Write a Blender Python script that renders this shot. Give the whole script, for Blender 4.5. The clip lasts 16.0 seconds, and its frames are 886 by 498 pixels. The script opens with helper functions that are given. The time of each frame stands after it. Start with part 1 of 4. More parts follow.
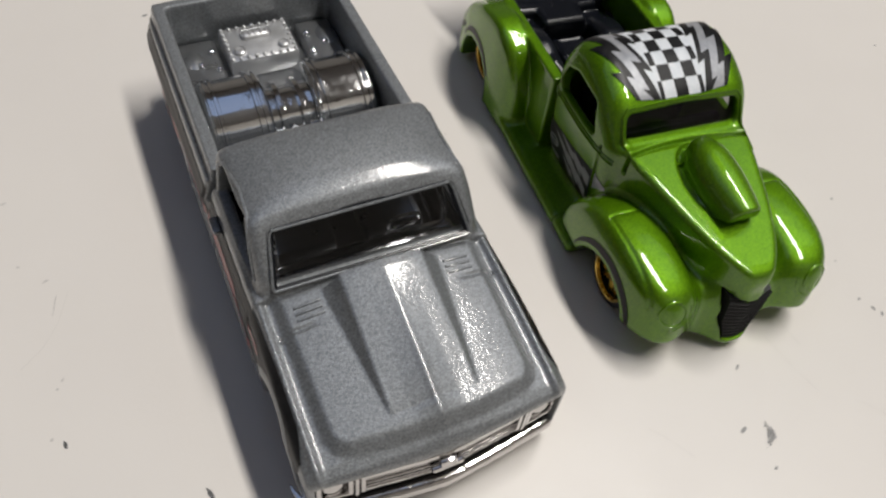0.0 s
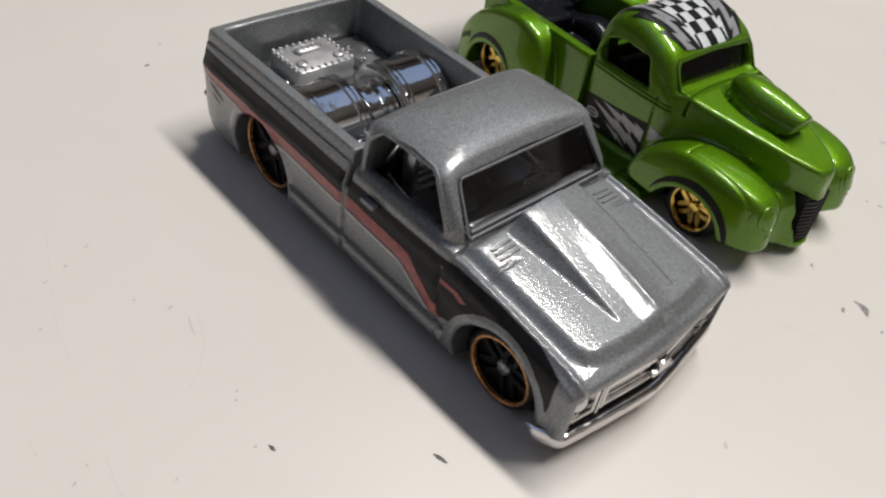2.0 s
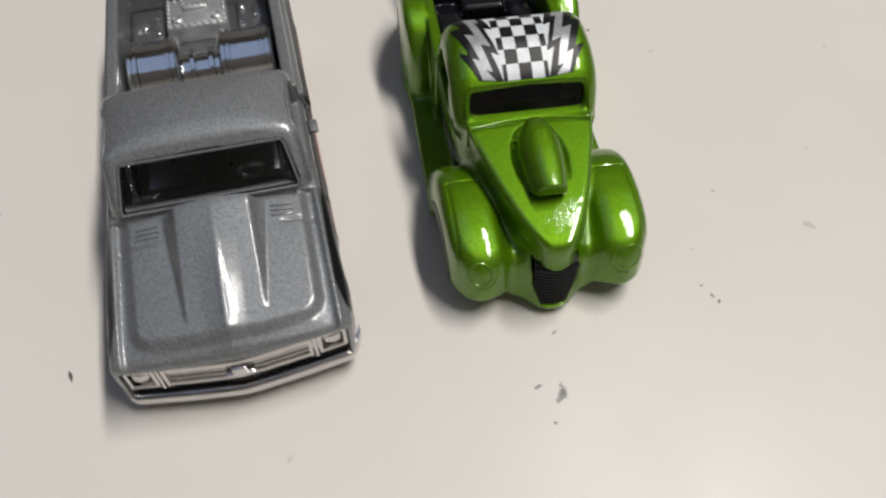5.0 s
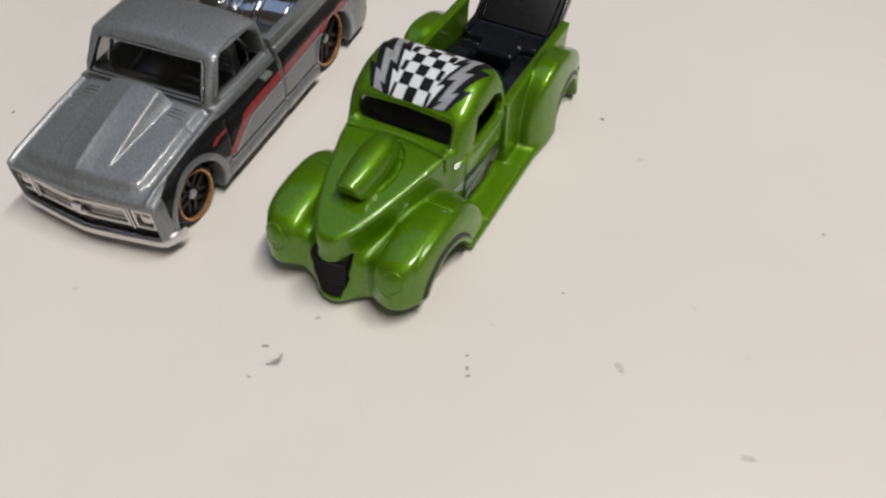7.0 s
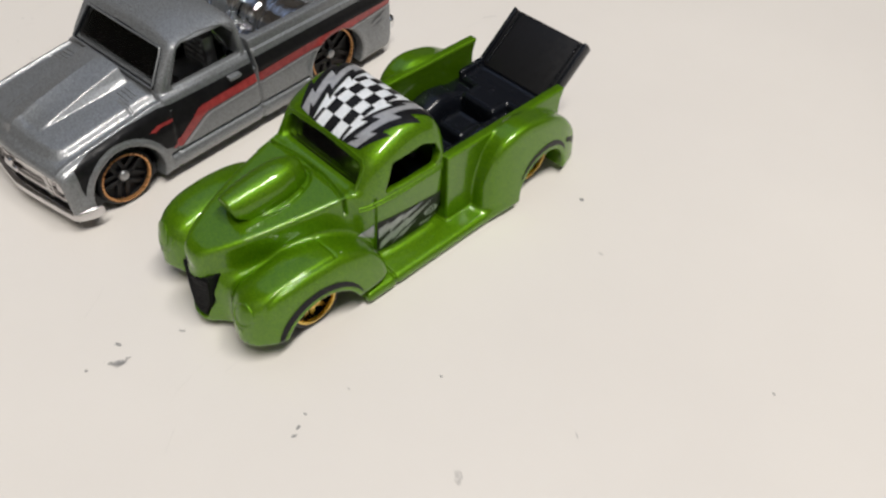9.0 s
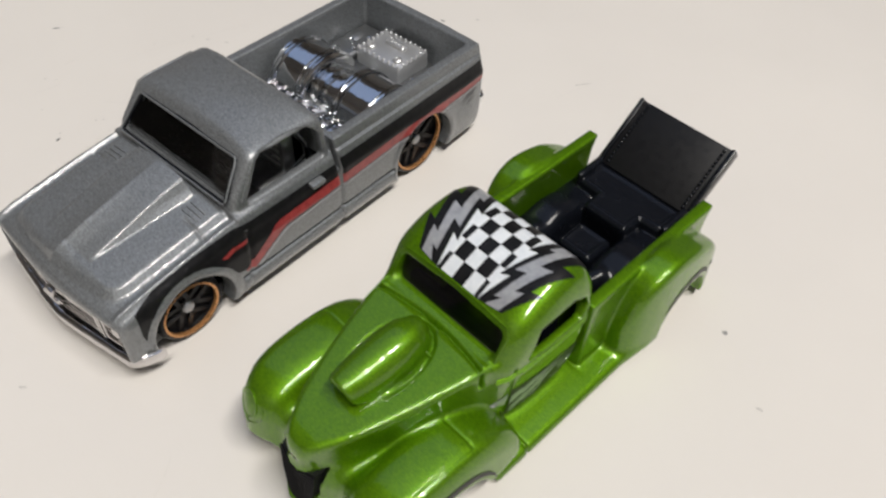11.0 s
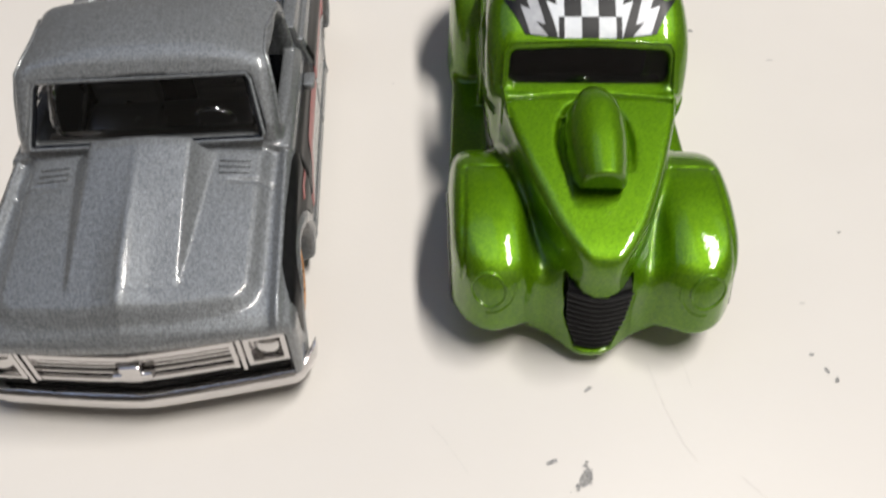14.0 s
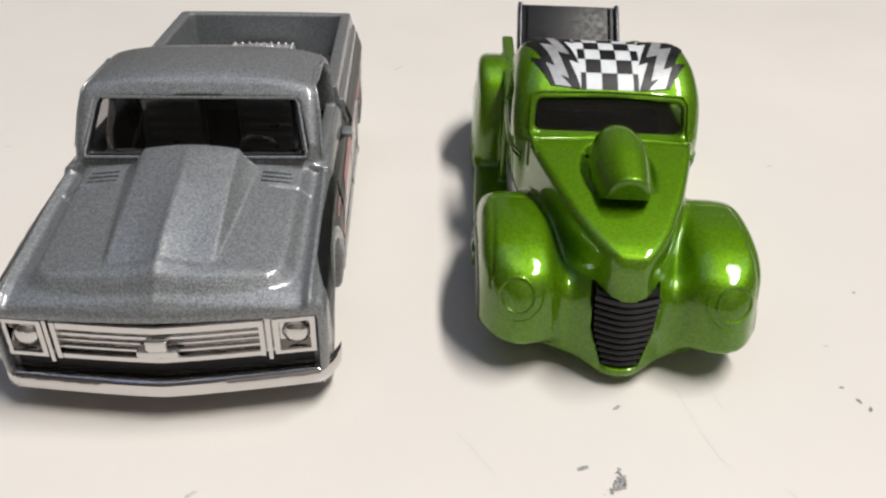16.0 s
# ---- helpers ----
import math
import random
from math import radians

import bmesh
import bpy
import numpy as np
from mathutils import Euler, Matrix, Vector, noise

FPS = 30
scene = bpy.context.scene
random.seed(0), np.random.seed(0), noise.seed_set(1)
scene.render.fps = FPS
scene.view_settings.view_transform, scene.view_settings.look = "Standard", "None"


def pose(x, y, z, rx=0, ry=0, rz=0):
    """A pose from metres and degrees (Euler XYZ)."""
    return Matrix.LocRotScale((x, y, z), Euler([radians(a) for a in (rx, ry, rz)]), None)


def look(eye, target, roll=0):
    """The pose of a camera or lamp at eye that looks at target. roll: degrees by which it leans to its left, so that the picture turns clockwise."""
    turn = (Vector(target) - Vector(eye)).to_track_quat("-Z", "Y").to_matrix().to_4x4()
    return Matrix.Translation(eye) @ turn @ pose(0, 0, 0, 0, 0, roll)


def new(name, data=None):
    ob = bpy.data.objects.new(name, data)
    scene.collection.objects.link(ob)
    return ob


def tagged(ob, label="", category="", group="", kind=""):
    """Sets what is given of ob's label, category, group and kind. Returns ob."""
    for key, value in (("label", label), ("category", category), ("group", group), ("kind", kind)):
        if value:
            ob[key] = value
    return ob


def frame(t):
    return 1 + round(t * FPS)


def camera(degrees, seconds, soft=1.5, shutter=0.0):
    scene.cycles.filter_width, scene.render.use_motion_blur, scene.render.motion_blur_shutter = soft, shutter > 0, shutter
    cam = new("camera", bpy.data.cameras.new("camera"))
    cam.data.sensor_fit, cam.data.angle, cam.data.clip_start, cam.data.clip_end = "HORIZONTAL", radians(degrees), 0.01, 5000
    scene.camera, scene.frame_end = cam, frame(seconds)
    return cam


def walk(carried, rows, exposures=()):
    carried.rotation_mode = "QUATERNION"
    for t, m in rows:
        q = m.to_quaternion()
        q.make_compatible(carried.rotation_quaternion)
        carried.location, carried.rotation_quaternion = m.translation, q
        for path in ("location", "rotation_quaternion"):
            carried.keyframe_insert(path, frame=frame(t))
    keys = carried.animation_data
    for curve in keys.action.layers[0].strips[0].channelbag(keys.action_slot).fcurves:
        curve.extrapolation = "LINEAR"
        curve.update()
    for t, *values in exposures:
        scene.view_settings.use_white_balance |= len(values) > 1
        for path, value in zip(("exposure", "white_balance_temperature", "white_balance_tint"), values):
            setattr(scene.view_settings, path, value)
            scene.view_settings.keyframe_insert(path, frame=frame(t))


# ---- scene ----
cam = camera(59.34, 16.0, soft=2.3, shutter=0.5)
PATH = [
    (0.0, -0.01957, -0.01871, 0.08244, 37.942, -4.757, -24.623),
    (0.5, -0.02865, -0.01742, 0.07640, 40.292, -5.766, -30.560),
    (1.0, -0.04035, -0.01737, 0.07471, 43.754, -6.208, -36.152),
    (1.5, -0.05123, -0.01574, 0.07289, 46.066, -6.556, -39.373),
    (2.0, -0.05916, -0.01124, 0.06959, 47.354, -7.244, -41.994),
    (2.5, -0.06150, -0.00603, 0.06777, 48.616, -8.228, -43.960),
    (3.0, -0.05285, -0.00352, 0.07063, 48.079, -8.423, -43.033),
    (3.5, -0.03757, -0.00968, 0.07663, 45.938, -7.018, -39.665),
    (4.0, -0.02483, -0.01895, 0.08293, 41.686, -4.765, -32.217),
    (4.5, -0.00491, -0.03056, 0.08811, 38.005, -2.387, -23.627),
    (4.7, 0.00185, -0.03530, 0.08961, 37.209, -1.393, -19.821),
    (5.1, 0.01614, -0.04296, 0.09242, 36.194, 0.310, -12.247),
    (5.5, 0.03028, -0.04755, 0.09413, 36.564, 1.192, -4.296),
    (6.0, 0.04778, -0.04987, 0.09491, 38.000, 1.295, 5.574),
    (6.4, 0.06168, -0.04974, 0.09461, 39.230, 0.906, 12.871),
    (6.8, 0.07550, -0.04849, 0.09364, 40.031, 0.556, 19.164),
    (7.0, 0.08397, -0.04776, 0.09326, 40.764, 0.636, 22.517),
    (7.5, 0.09966, -0.04569, 0.09144, 40.814, 0.206, 29.068),
    (8.0, 0.10853, -0.03745, 0.08646, 42.415, -0.793, 35.173),
    (8.2, 0.11154, -0.03172, 0.08912, 42.907, -0.904, 36.917),
    (8.6, 0.11287, -0.02642, 0.08827, 43.303, -1.076, 39.126),
    (9.0, 0.10977, -0.02068, 0.08741, 43.251, -0.885, 40.493),
    (9.5, 0.10205, -0.01424, 0.08657, 42.838, -0.514, 41.251),
    (9.9, 0.09472, -0.01075, 0.08625, 42.440, -0.432, 41.278),
    (10.3, 0.08805, -0.00970, 0.08643, 42.174, -0.830, 40.957),
    (10.5, 0.08417, -0.01012, 0.08583, 42.272, -1.331, 40.775),
    (11.0, 0.07535, -0.01072, 0.08748, 41.881, -2.421, 39.993),
    (11.5, 0.06479, -0.00400, 0.09034, 41.149, -3.099, 35.079),
    (12.0, 0.05621, 0.00093, 0.09400, 38.521, -3.689, 21.821),
    (12.5, 0.04931, 0.00044, 0.09642, 35.176, -2.502, 9.617),
    (13.0, 0.03707, -0.01018, 0.09323, 35.956, -2.068, 0.746),
    (13.5, 0.02749, -0.02456, 0.07853, 39.658, -1.196, -2.621),
    (14.0, 0.02431, -0.03193, 0.06434, 42.007, 0.618, -4.113),
    (14.5, 0.02248, -0.03842, 0.05722, 47.179, 0.184, -4.156),
    (15.0, 0.02012, -0.04420, 0.05224, 51.799, -0.403, -3.232),
    (15.5, 0.02021, -0.04459, 0.05044, 56.312, -1.157, -2.785),
    (16.0, 0.02005, -0.04582, 0.05040, 58.076, -1.434, -3.036),
]
walk(cam, [(r[0], pose(*r[1:])) for r in PATH],
     [(0.0, 0.0), (0.5, 0.1), (1.0, 0.05), (1.5, 0.08), (2.0, 0.12), (2.5, 0.25), (3.0, 0.3), (3.5, 0.12), (4.0, 0.0), (4.5, -0.03), (7.0, 0.0), (7.5, -0.03), (8.0, -0.04),
      (10.3, 0.5), (10.6, 0.45), (11.0, 0.19), (11.5, 0.17), (12.0, 0.03), (12.5, 0.12), (13.0, 0.2), (13.5, 0.2), (14.0, 0.33), (14.5, 0.27), (15.0, 0.22), (15.5, 0.33), (16.0, 0.39)])

# ---- light ----
world = bpy.data.worlds.new("world")
scene.world = world
world.use_nodes = True
world.node_tree.nodes["Background"].inputs[0].default_value = (0.75, 0.85, 1.0, 1)
world.node_tree.nodes["Background"].inputs[1].default_value = 0.4


def area_lamp(name, eye, target, w, h, watts, colour):
    d = bpy.data.lights.new(name, "AREA")
    d.shape, d.size, d.size_y, d.energy, d.color = "RECTANGLE", w, h, watts, colour
    ob = new(name, d)
    ob.matrix_world = look(eye, target)
    return ob


LAMP = (0.66, -0.07, 1.74)
area_lamp("ceiling_lamp_light", (LAMP[0], LAMP[1], LAMP[2] - 0.03), (LAMP[0] - 0.4, LAMP[1], 0.0), 1.2, 0.14, 34.5, (1.0, 0.957, 0.90))

# ---- materials ----


def material(name, colour=(0.5, 0.5, 0.5), rough=0.5, metal=0.0, coat=0.0, coat_rough=0.05, ior=1.5):
    m = bpy.data.materials.new(name)
    m.use_nodes = True
    b = m.node_tree.nodes["Principled BSDF"]
    b.inputs["Base Color"].default_value = (*colour, 1)
    b.inputs["Roughness"].default_value = rough
    b.inputs["Metallic"].default_value = metal
    b.inputs["Coat Weight"].default_value = coat
    b.inputs["Coat Roughness"].default_value = coat_rough
    b.inputs["IOR"].default_value = ior
    return m


def node(m, kind, **inputs):
    n = m.node_tree.nodes.new(kind)
    for k, v in inputs.items():
        n.inputs[k.replace("_", " ")].default_value = v
    return n


def wire(m, a, b):
    m.node_tree.links.new(a, b)


def shader(m):
    return m.node_tree.nodes["Principled BSDF"]


def coords(m):
    return m.node_tree.nodes.new("ShaderNodeTexCoord").outputs["Object"]


def noise_tex(m, scale, detail=4.0, rough=0.55):
    n = node(m, "ShaderNodeTexNoise", Scale=scale, Detail=detail, Roughness=rough)
    wire(m, coords(m), n.inputs["Vector"])
    return n.outputs["Fac"]


def ramp(m, fac, stops):
    r = m.node_tree.nodes.new("ShaderNodeValToRGB")
    e = r.color_ramp.elements
    while len(e) < len(stops):
        e.new(0.5)
    for el, (pos, col) in zip(e, stops):
        el.position, el.color = pos, (*col, 1) if len(col) == 3 else col
    wire(m, fac, r.inputs["Fac"])
    return r.outputs["Color"]


def vary(m, scale, lo, hi, detail=4.0, low=0.35, high=0.65):
    """Colour that wanders between two tones."""
    wire(m, ramp(m, noise_tex(m, scale, detail), [(low, lo), (high, hi)]), shader(m).inputs["Base Color"])


def rough_vary(m, scale, lo, hi):
    r = node(m, "ShaderNodeMapRange", From_Min=0.3, From_Max=0.7, To_Min=lo, To_Max=hi)
    wire(m, noise_tex(m, scale), r.inputs["Value"])
    wire(m, r.outputs["Result"], shader(m).inputs["Roughness"])


def relief(m, scale, strength, distance, detail=3.0, coat=False):
    b = node(m, "ShaderNodeBump", Strength=strength, Distance=distance)
    wire(m, noise_tex(m, scale, detail), b.inputs["Height"])
    wire(m, b.outputs["Normal"], shader(m).inputs["Normal"])
    if coat:
        wire(m, b.outputs["Normal"], shader(m).inputs["Coat Normal"])


def flake_paint(name, dark, light, rough, metal, flake, strength, coat, coat_rough, peel=0.12):
    """Metallic paint: fine flakes that tilt and tint, under a lacquer with slight orange peel."""
    m = material(name, light, rough, metal, coat, coat_rough)
    v = node(m, "ShaderNodeTexVoronoi", Scale=flake)
    wire(m, coords(m), v.inputs["Vector"])
    sep = m.node_tree.nodes.new("ShaderNodeSeparateColor")
    wire(m, v.outputs["Color"], sep.inputs["Color"])
    wire(m, ramp(m, sep.outputs[0], [(0.0, dark), (1.0, light)]), shader(m).inputs["Base Color"])
    n1 = noise_tex(m, flake * 0.8, 2.0)
    b0 = node(m, "ShaderNodeBump", Strength=peel * 0.5, Distance=0.00009)
    wire(m, noise_tex(m, 4200.0, 3.0), b0.inputs["Height"])
    b1 = node(m, "ShaderNodeBump", Strength=strength, Distance=0.00006)
    wire(m, n1, b1.inputs["Height"])
    wire(m, b0.outputs["Normal"], b1.inputs["Normal"])
    wire(m, b1.outputs["Normal"], shader(m).inputs["Normal"])
    b2 = node(m, "ShaderNodeBump", Strength=peel, Distance=0.0001)
    wire(m, noise_tex(m, 2400.0, 2.0), b2.inputs["Height"])
    wire(m, b2.outputs["Normal"], shader(m).inputs["Coat Normal"])
    return m


SILVER = flake_paint("silver_paint", (0.135, 0.144, 0.152), (0.255, 0.271, 0.285), 0.56, 0.55, 7200.0, 0.85, 1.0, 0.14, 0.3)
shader(SILVER).inputs["Coat IOR"].default_value = 1.58
GREEN = flake_paint("green_paint", (0.105, 0.205, 0.003), (0.19, 0.33, 0.006), 0.48, 0.62, 7000.0, 0.6, 1.0, 0.025, 0.16)
shader(GREEN).inputs["Coat Tint"].default_value = (0.65, 0.82, 0.37, 1)
CHROME = material("chrome", (0.80, 0.81, 0.82), 0.1, 1.0)
rough_vary(CHROME, 900.0, 0.03, 0.09)
relief(CHROME, 700.0, 0.35, 0.00009)
PLATE = material("dull_front_plating", (0.64, 0.625, 0.622), 0.12, 1.0)
rough_vary(PLATE, 700.0, 0.05, 0.15)
relief(PLATE, 650.0, 0.6, 0.00014)
PALE = material("pale_plating", (0.56, 0.565, 0.57), 0.4, 0.75)
rough_vary(PALE, 500.0, 0.32, 0.48)
SATIN = material("satin_plated_plastic", (0.34, 0.35, 0.36), 0.3, 0.9)
rough_vary(SATIN, 400.0, 0.26, 0.36)
BLACK = material("black_plastic", (0.005, 0.006, 0.009), 0.3, ior=1.42)
rough_vary(BLACK, 500.0, 0.2, 0.28)
TYRE = material("tyre_rubber_plastic", (0.008, 0.008, 0.009), 0.5, ior=1.35)
rough_vary(TYRE, 1200.0, 0.35, 0.55)
ORANGE = material("copper_orange_foil", (0.60, 0.30, 0.12), 0.28, 0.7)
rough_vary(ORANGE, 2000.0, 0.2, 0.4)
GOLD = material("gold_plating", (0.80, 0.55, 0.14), 0.2, 1.0)
rough_vary(GOLD, 2000.0, 0.14, 0.32)
INK_BLACK = material("black_print", (0.008, 0.008, 0.009), 0.35, ior=1.3)
INK_DARK = material("dark_grey_print", (0.06, 0.062, 0.065), 0.35)
INK_WHITE = material("white_print", (0.68, 0.72, 0.76), 0.3, coat=0.5)
INK_GREY = material("grey_print", (0.33, 0.34, 0.36), 0.3, 0.2, coat=0.5)
INK_RED = material("red_print", (0.30, 0.035, 0.035), 0.35, coat=0.4)
for ink, a, b in ((INK_BLACK, (0.006, 0.006, 0.007), (0.011, 0.011, 0.012)), (INK_WHITE, (0.62, 0.66, 0.70), (0.72, 0.75, 0.78)),
                  (INK_GREY, (0.28, 0.29, 0.31), (0.38, 0.39, 0.41)), (INK_RED, (0.24, 0.026, 0.028), (0.36, 0.05, 0.048))):
    vary(ink, 1100.0, a, b)

SMOKED = bpy.data.materials.new("smoked_glass")
SMOKED.use_nodes = True
_nt = SMOKED.node_tree
_nt.nodes.clear()
_o = _nt.nodes.new("ShaderNodeOutputMaterial")
_mix = _nt.nodes.new("ShaderNodeMixShader")
_gl = _nt.nodes.new("ShaderNodeBsdfGlossy")
_tr = _nt.nodes.new("ShaderNodeBsdfTransparent")
_fr = _nt.nodes.new("ShaderNodeFresnel")
_tr.inputs["Color"].default_value = (0.64, 0.64, 0.645, 1)
_gl.inputs["Roughness"].default_value = 0.04
_fr.inputs["IOR"].default_value = 1.4
_nt.links.new(_fr.outputs[0], _mix.inputs[0])
_nt.links.new(_tr.outputs[0], _mix.inputs[1])
_nt.links.new(_gl.outputs[0], _mix.inputs[2])
_nt.links.new(_mix.outputs[0], _o.inputs[0])

TABLE = material("white_laminate", (0.66, 0.63, 0.59), 0.34, ior=1.41)
vary(TABLE, 9.0, (0.645, 0.615, 0.58), (0.69, 0.66, 0.62), 6.0)
rough_vary(TABLE, 60.0, 0.35, 0.44)
relief(TABLE, 1500.0, 0.26, 0.00005)
SMUDGE = material("graphite_smudge", (0.16, 0.155, 0.16), 0.6)
vary(SMUDGE, 3600.0, (0.14, 0.14, 0.14), (0.4, 0.39, 0.38))
FAINT = material("faint_smudge", (0.5, 0.48, 0.46), 0.5)
vary(FAINT, 2200.0, (0.44, 0.42, 0.40), (0.60, 0.575, 0.545))
GRAPHITE = material("graphite_fleck", (0.05, 0.05, 0.052), 0.6)
vary(GRAPHITE, 3600.0, (0.03, 0.03, 0.032), (0.12, 0.12, 0.12))
TRACE = material("scratch_trace", (0.56, 0.535, 0.50), 0.5)
vary(TRACE, 900.0, (0.585, 0.56, 0.53), (0.655, 0.625, 0.585))
# unseen walls: tone picked for how much lamp light they bounce into shadows
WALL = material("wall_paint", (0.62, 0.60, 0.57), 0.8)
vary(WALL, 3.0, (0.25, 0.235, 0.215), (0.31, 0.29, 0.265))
CEILING = material("ceiling_paint", (0.6, 0.62, 0.66), 0.8)
vary(CEILING, 3.0, (0.40, 0.41, 0.43), (0.46, 0.47, 0.49))
FLOOR = material("floor_boards", (0.22, 0.14, 0.08), 0.5)
vary(FLOOR, 14.0, (0.16, 0.10, 0.055), (0.28, 0.18, 0.10))
# added glow: gives the blue of a daylit ceiling to chrome and fill
BLUE_GLOW = bpy.data.materials.new("added_blue_glow")
BLUE_GLOW.use_nodes = True
shader(BLUE_GLOW).inputs["Emission Color"].default_value = (0.30, 0.46, 0.80, 1)
shader(BLUE_GLOW).inputs["Emission Strength"].default_value = 0.42

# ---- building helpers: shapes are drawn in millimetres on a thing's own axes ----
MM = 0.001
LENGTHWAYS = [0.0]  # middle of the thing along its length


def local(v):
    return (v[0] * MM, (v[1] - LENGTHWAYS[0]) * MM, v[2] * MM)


def thing(name, matrix, label, category, group=""):
    ob = new(name)
    ob.empty_display_size = 0.01
    ob.matrix_world = matrix
    return tagged(ob, label, category, group)


def part(name, bm, mat, parent, label="", smooth=40.0):
    """Link a bmesh drawn in millimetres as one mesh under a thing or a part."""
    me = bpy.data.meshes.new(name)
    for v in bm.verts:
        v.co = local(v.co)
    bmesh.ops.recalc_face_normals(bm, faces=bm.faces)
    bm.to_mesh(me)
    bm.free()
    me.materials.append(mat)
    if smooth:
        me.shade_smooth()
        me.set_sharp_from_angle(angle=radians(smooth))
    ob = new(name, me)
    ob.parent = parent
    return tagged(ob, label)


def studs(name, places, radii, mat, parent):
    """Small domed studs that share one mesh, set at places."""
    bm = bmesh.new()
    add_ball(bm, (0, 0, 0), [r * MM for r in radii], 8, 6)
    me = bpy.data.meshes.new(name)
    bm.to_mesh(me)
    bm.free()
    me.materials.append(mat)
    me.shade_smooth()
    for p in places:
        ob = new(name, me)
        ob.parent = parent
        ob.location = local(p)


def add_box(bm, lo, hi, bevel=0.0, segments=2, turn=None, pivot=(0, 0, 0)):
    r = bmesh.ops.create_cube(bm, size=1)
    vs = r["verts"]
    for v in vs:
        v.co = [l + (h - l) * (c + 0.5) for l, h, c in zip(lo, hi, v.co)]
    if bevel:
        es = list({e for v in vs for e in v.link_edges})
        out = bmesh.ops.bevel(bm, geom=es, offset=bevel, segments=segments, affect="EDGES", profile=0.5)
        vs = list({v for f in out["faces"] for v in f.verts} | {v for v in vs if v.is_valid})
    if turn is not None:
        p = Vector(pivot)
        for v in vs:
            v.co = turn @ (v.co - p) + p
    return vs


def add_lathe(bm, profile, centre, axis="x", segments=32, sign=1.0, caps=True):
    """Turn (radius, offset) pairs round an axis through centre."""
    rings = []
    for r, a in profile:
        ring = []
        for i in range(segments):
            t = 2 * math.pi * i / segments
            c, s = r * math.cos(t), r * math.sin(t)
            p = {"x": (a * sign, c, s), "y": (c, a * sign, s), "z": (c, s, a * sign)}[axis]
            ring.append(bm.verts.new([centre[k] + p[k] for k in range(3)]))
        rings.append(ring)
    for a, b in zip(rings, rings[1:]):
        for i in range(segments):
            j = (i + 1) % segments
            bm.faces.new((a[i], a[j], b[j], b[i]))
    if caps and profile[0][0] > 0:
        bm.faces.new(rings[0])
    if caps and profile[-1][0] > 0:
        bm.faces.new(rings[-1])


def add_prism(bm, pts, direction, bevel=0.0):
    """A flat outline pushed along a direction."""
    a = [bm.verts.new(p) for p in pts]
    b = [bm.verts.new(Vector(p) + Vector(direction)) for p in pts]
    bm.faces.new(a)
    bm.faces.new(b[::-1])
    n = len(a)
    for i in range(n):
        bm.faces.new((a[i], b[i], b[(i + 1) % n], a[(i + 1) % n]))
    if bevel:
        vs = set(a) | set(b)
        es = [e for e in bm.edges if e.verts[0] in vs and e.verts[1] in vs]
        bmesh.ops.bevel(bm, geom=es, offset=bevel, segments=2, affect="EDGES", profile=0.5)


def add_ball(bm, centre, radii, u=16, v=10):
    r = bmesh.ops.create_uvsphere(bm, u_segments=u, v_segments=v, radius=1)
    for q in r["verts"]:
        q.co = [c + k * p for c, k, p in zip(centre, radii, q.co)]


def add_tube(bm, pts, radius, segments=8):
    """A round rod through points."""
    pts = [Vector(p) for p in pts]
    rings = []
    for i, p in enumerate(pts):
        d = (pts[min(i + 1, len(pts) - 1)] - pts[max(i - 1, 0)]).normalized()
        u = d.orthogonal().normalized() if i == 0 else (rings_u - d * rings_u.dot(d)).normalized()
        rings_u = u
        w = d.cross(u)
        rings.append([bm.verts.new(p + radius * (math.cos(t) * u + math.sin(t) * w)) for t in (2 * math.pi * k / segments for k in range(segments))])
    for a, b in zip(rings, rings[1:]):
        for k in range(segments):
            bm.faces.new((a[k], a[(k + 1) % segments], b[(k + 1) % segments], b[k]))
    bm.faces.new(rings[0])
    bm.faces.new(rings[-1])


# ---- cast bodies: solids are blended as distance fields and skinned ----
class Field:
    """A grid over half a body (x >= 0), mirrored when skinned."""

    def __init__(self, x1, y0, y1, z0, z1, step):
        self.step = step
        self.xs = np.arange(0, x1, step, dtype=np.float32) + step / 2
        self.ys = np.arange(y0, y1, step, dtype=np.float32)
        self.zs = np.arange(z0, z1, step, dtype=np.float32)
        self.x, self.y, self.z = self.xs[:, None, None], self.ys[None, :, None], self.zs[None, None, :]


def smax(a, b, k):
    h = np.maximum(k - np.abs(a - b), 0) / k
    return np.maximum(a, b) + h * h * k * 0.25


def smin(a, b, k):
    return -smax(-a, -b, k)


def bump_at(u, w):
    return np.exp(-((u / w) ** 2))


def outline(pts, a, b):
    """Signed distance to a closed outline, on two broadcast axes."""
    a, b = np.broadcast_arrays(a, b)
    d = np.full(a.shape, 1e9, np.float32)
    inside = np.zeros(a.shape, bool)
    for (ax, ay), (bx, by) in zip(pts, pts[1:] + pts[:1]):
        ex, ey = bx - ax, by - ay
        px, py = a - ax, b - ay
        t = np.clip((px * ex + py * ey) / (ex * ex + ey * ey), 0, 1)
        d = np.minimum(d, (px - t * ex) ** 2 + (py - t * ey) ** 2)
        if by != ay:
            inside ^= ((ay > b) != (by > b)) & (a < (b - ay) / (by - ay) * ex + ax)
    d = np.sqrt(d)
    return np.where(inside, -d, d)


def curve(at, xs, vs, soft=1.0):
    """A smooth line through given values, on an even axis."""
    v = np.interp(at, xs, vs)
    step = float(at[1] - at[0])
    n = int(3 * soft / step)
    k = np.exp(-0.5 * (np.arange(-n, n + 1) * step / soft) ** 2)
    return np.convolve(np.pad(v, n, mode="edge"), k / k.sum(), mode="valid")


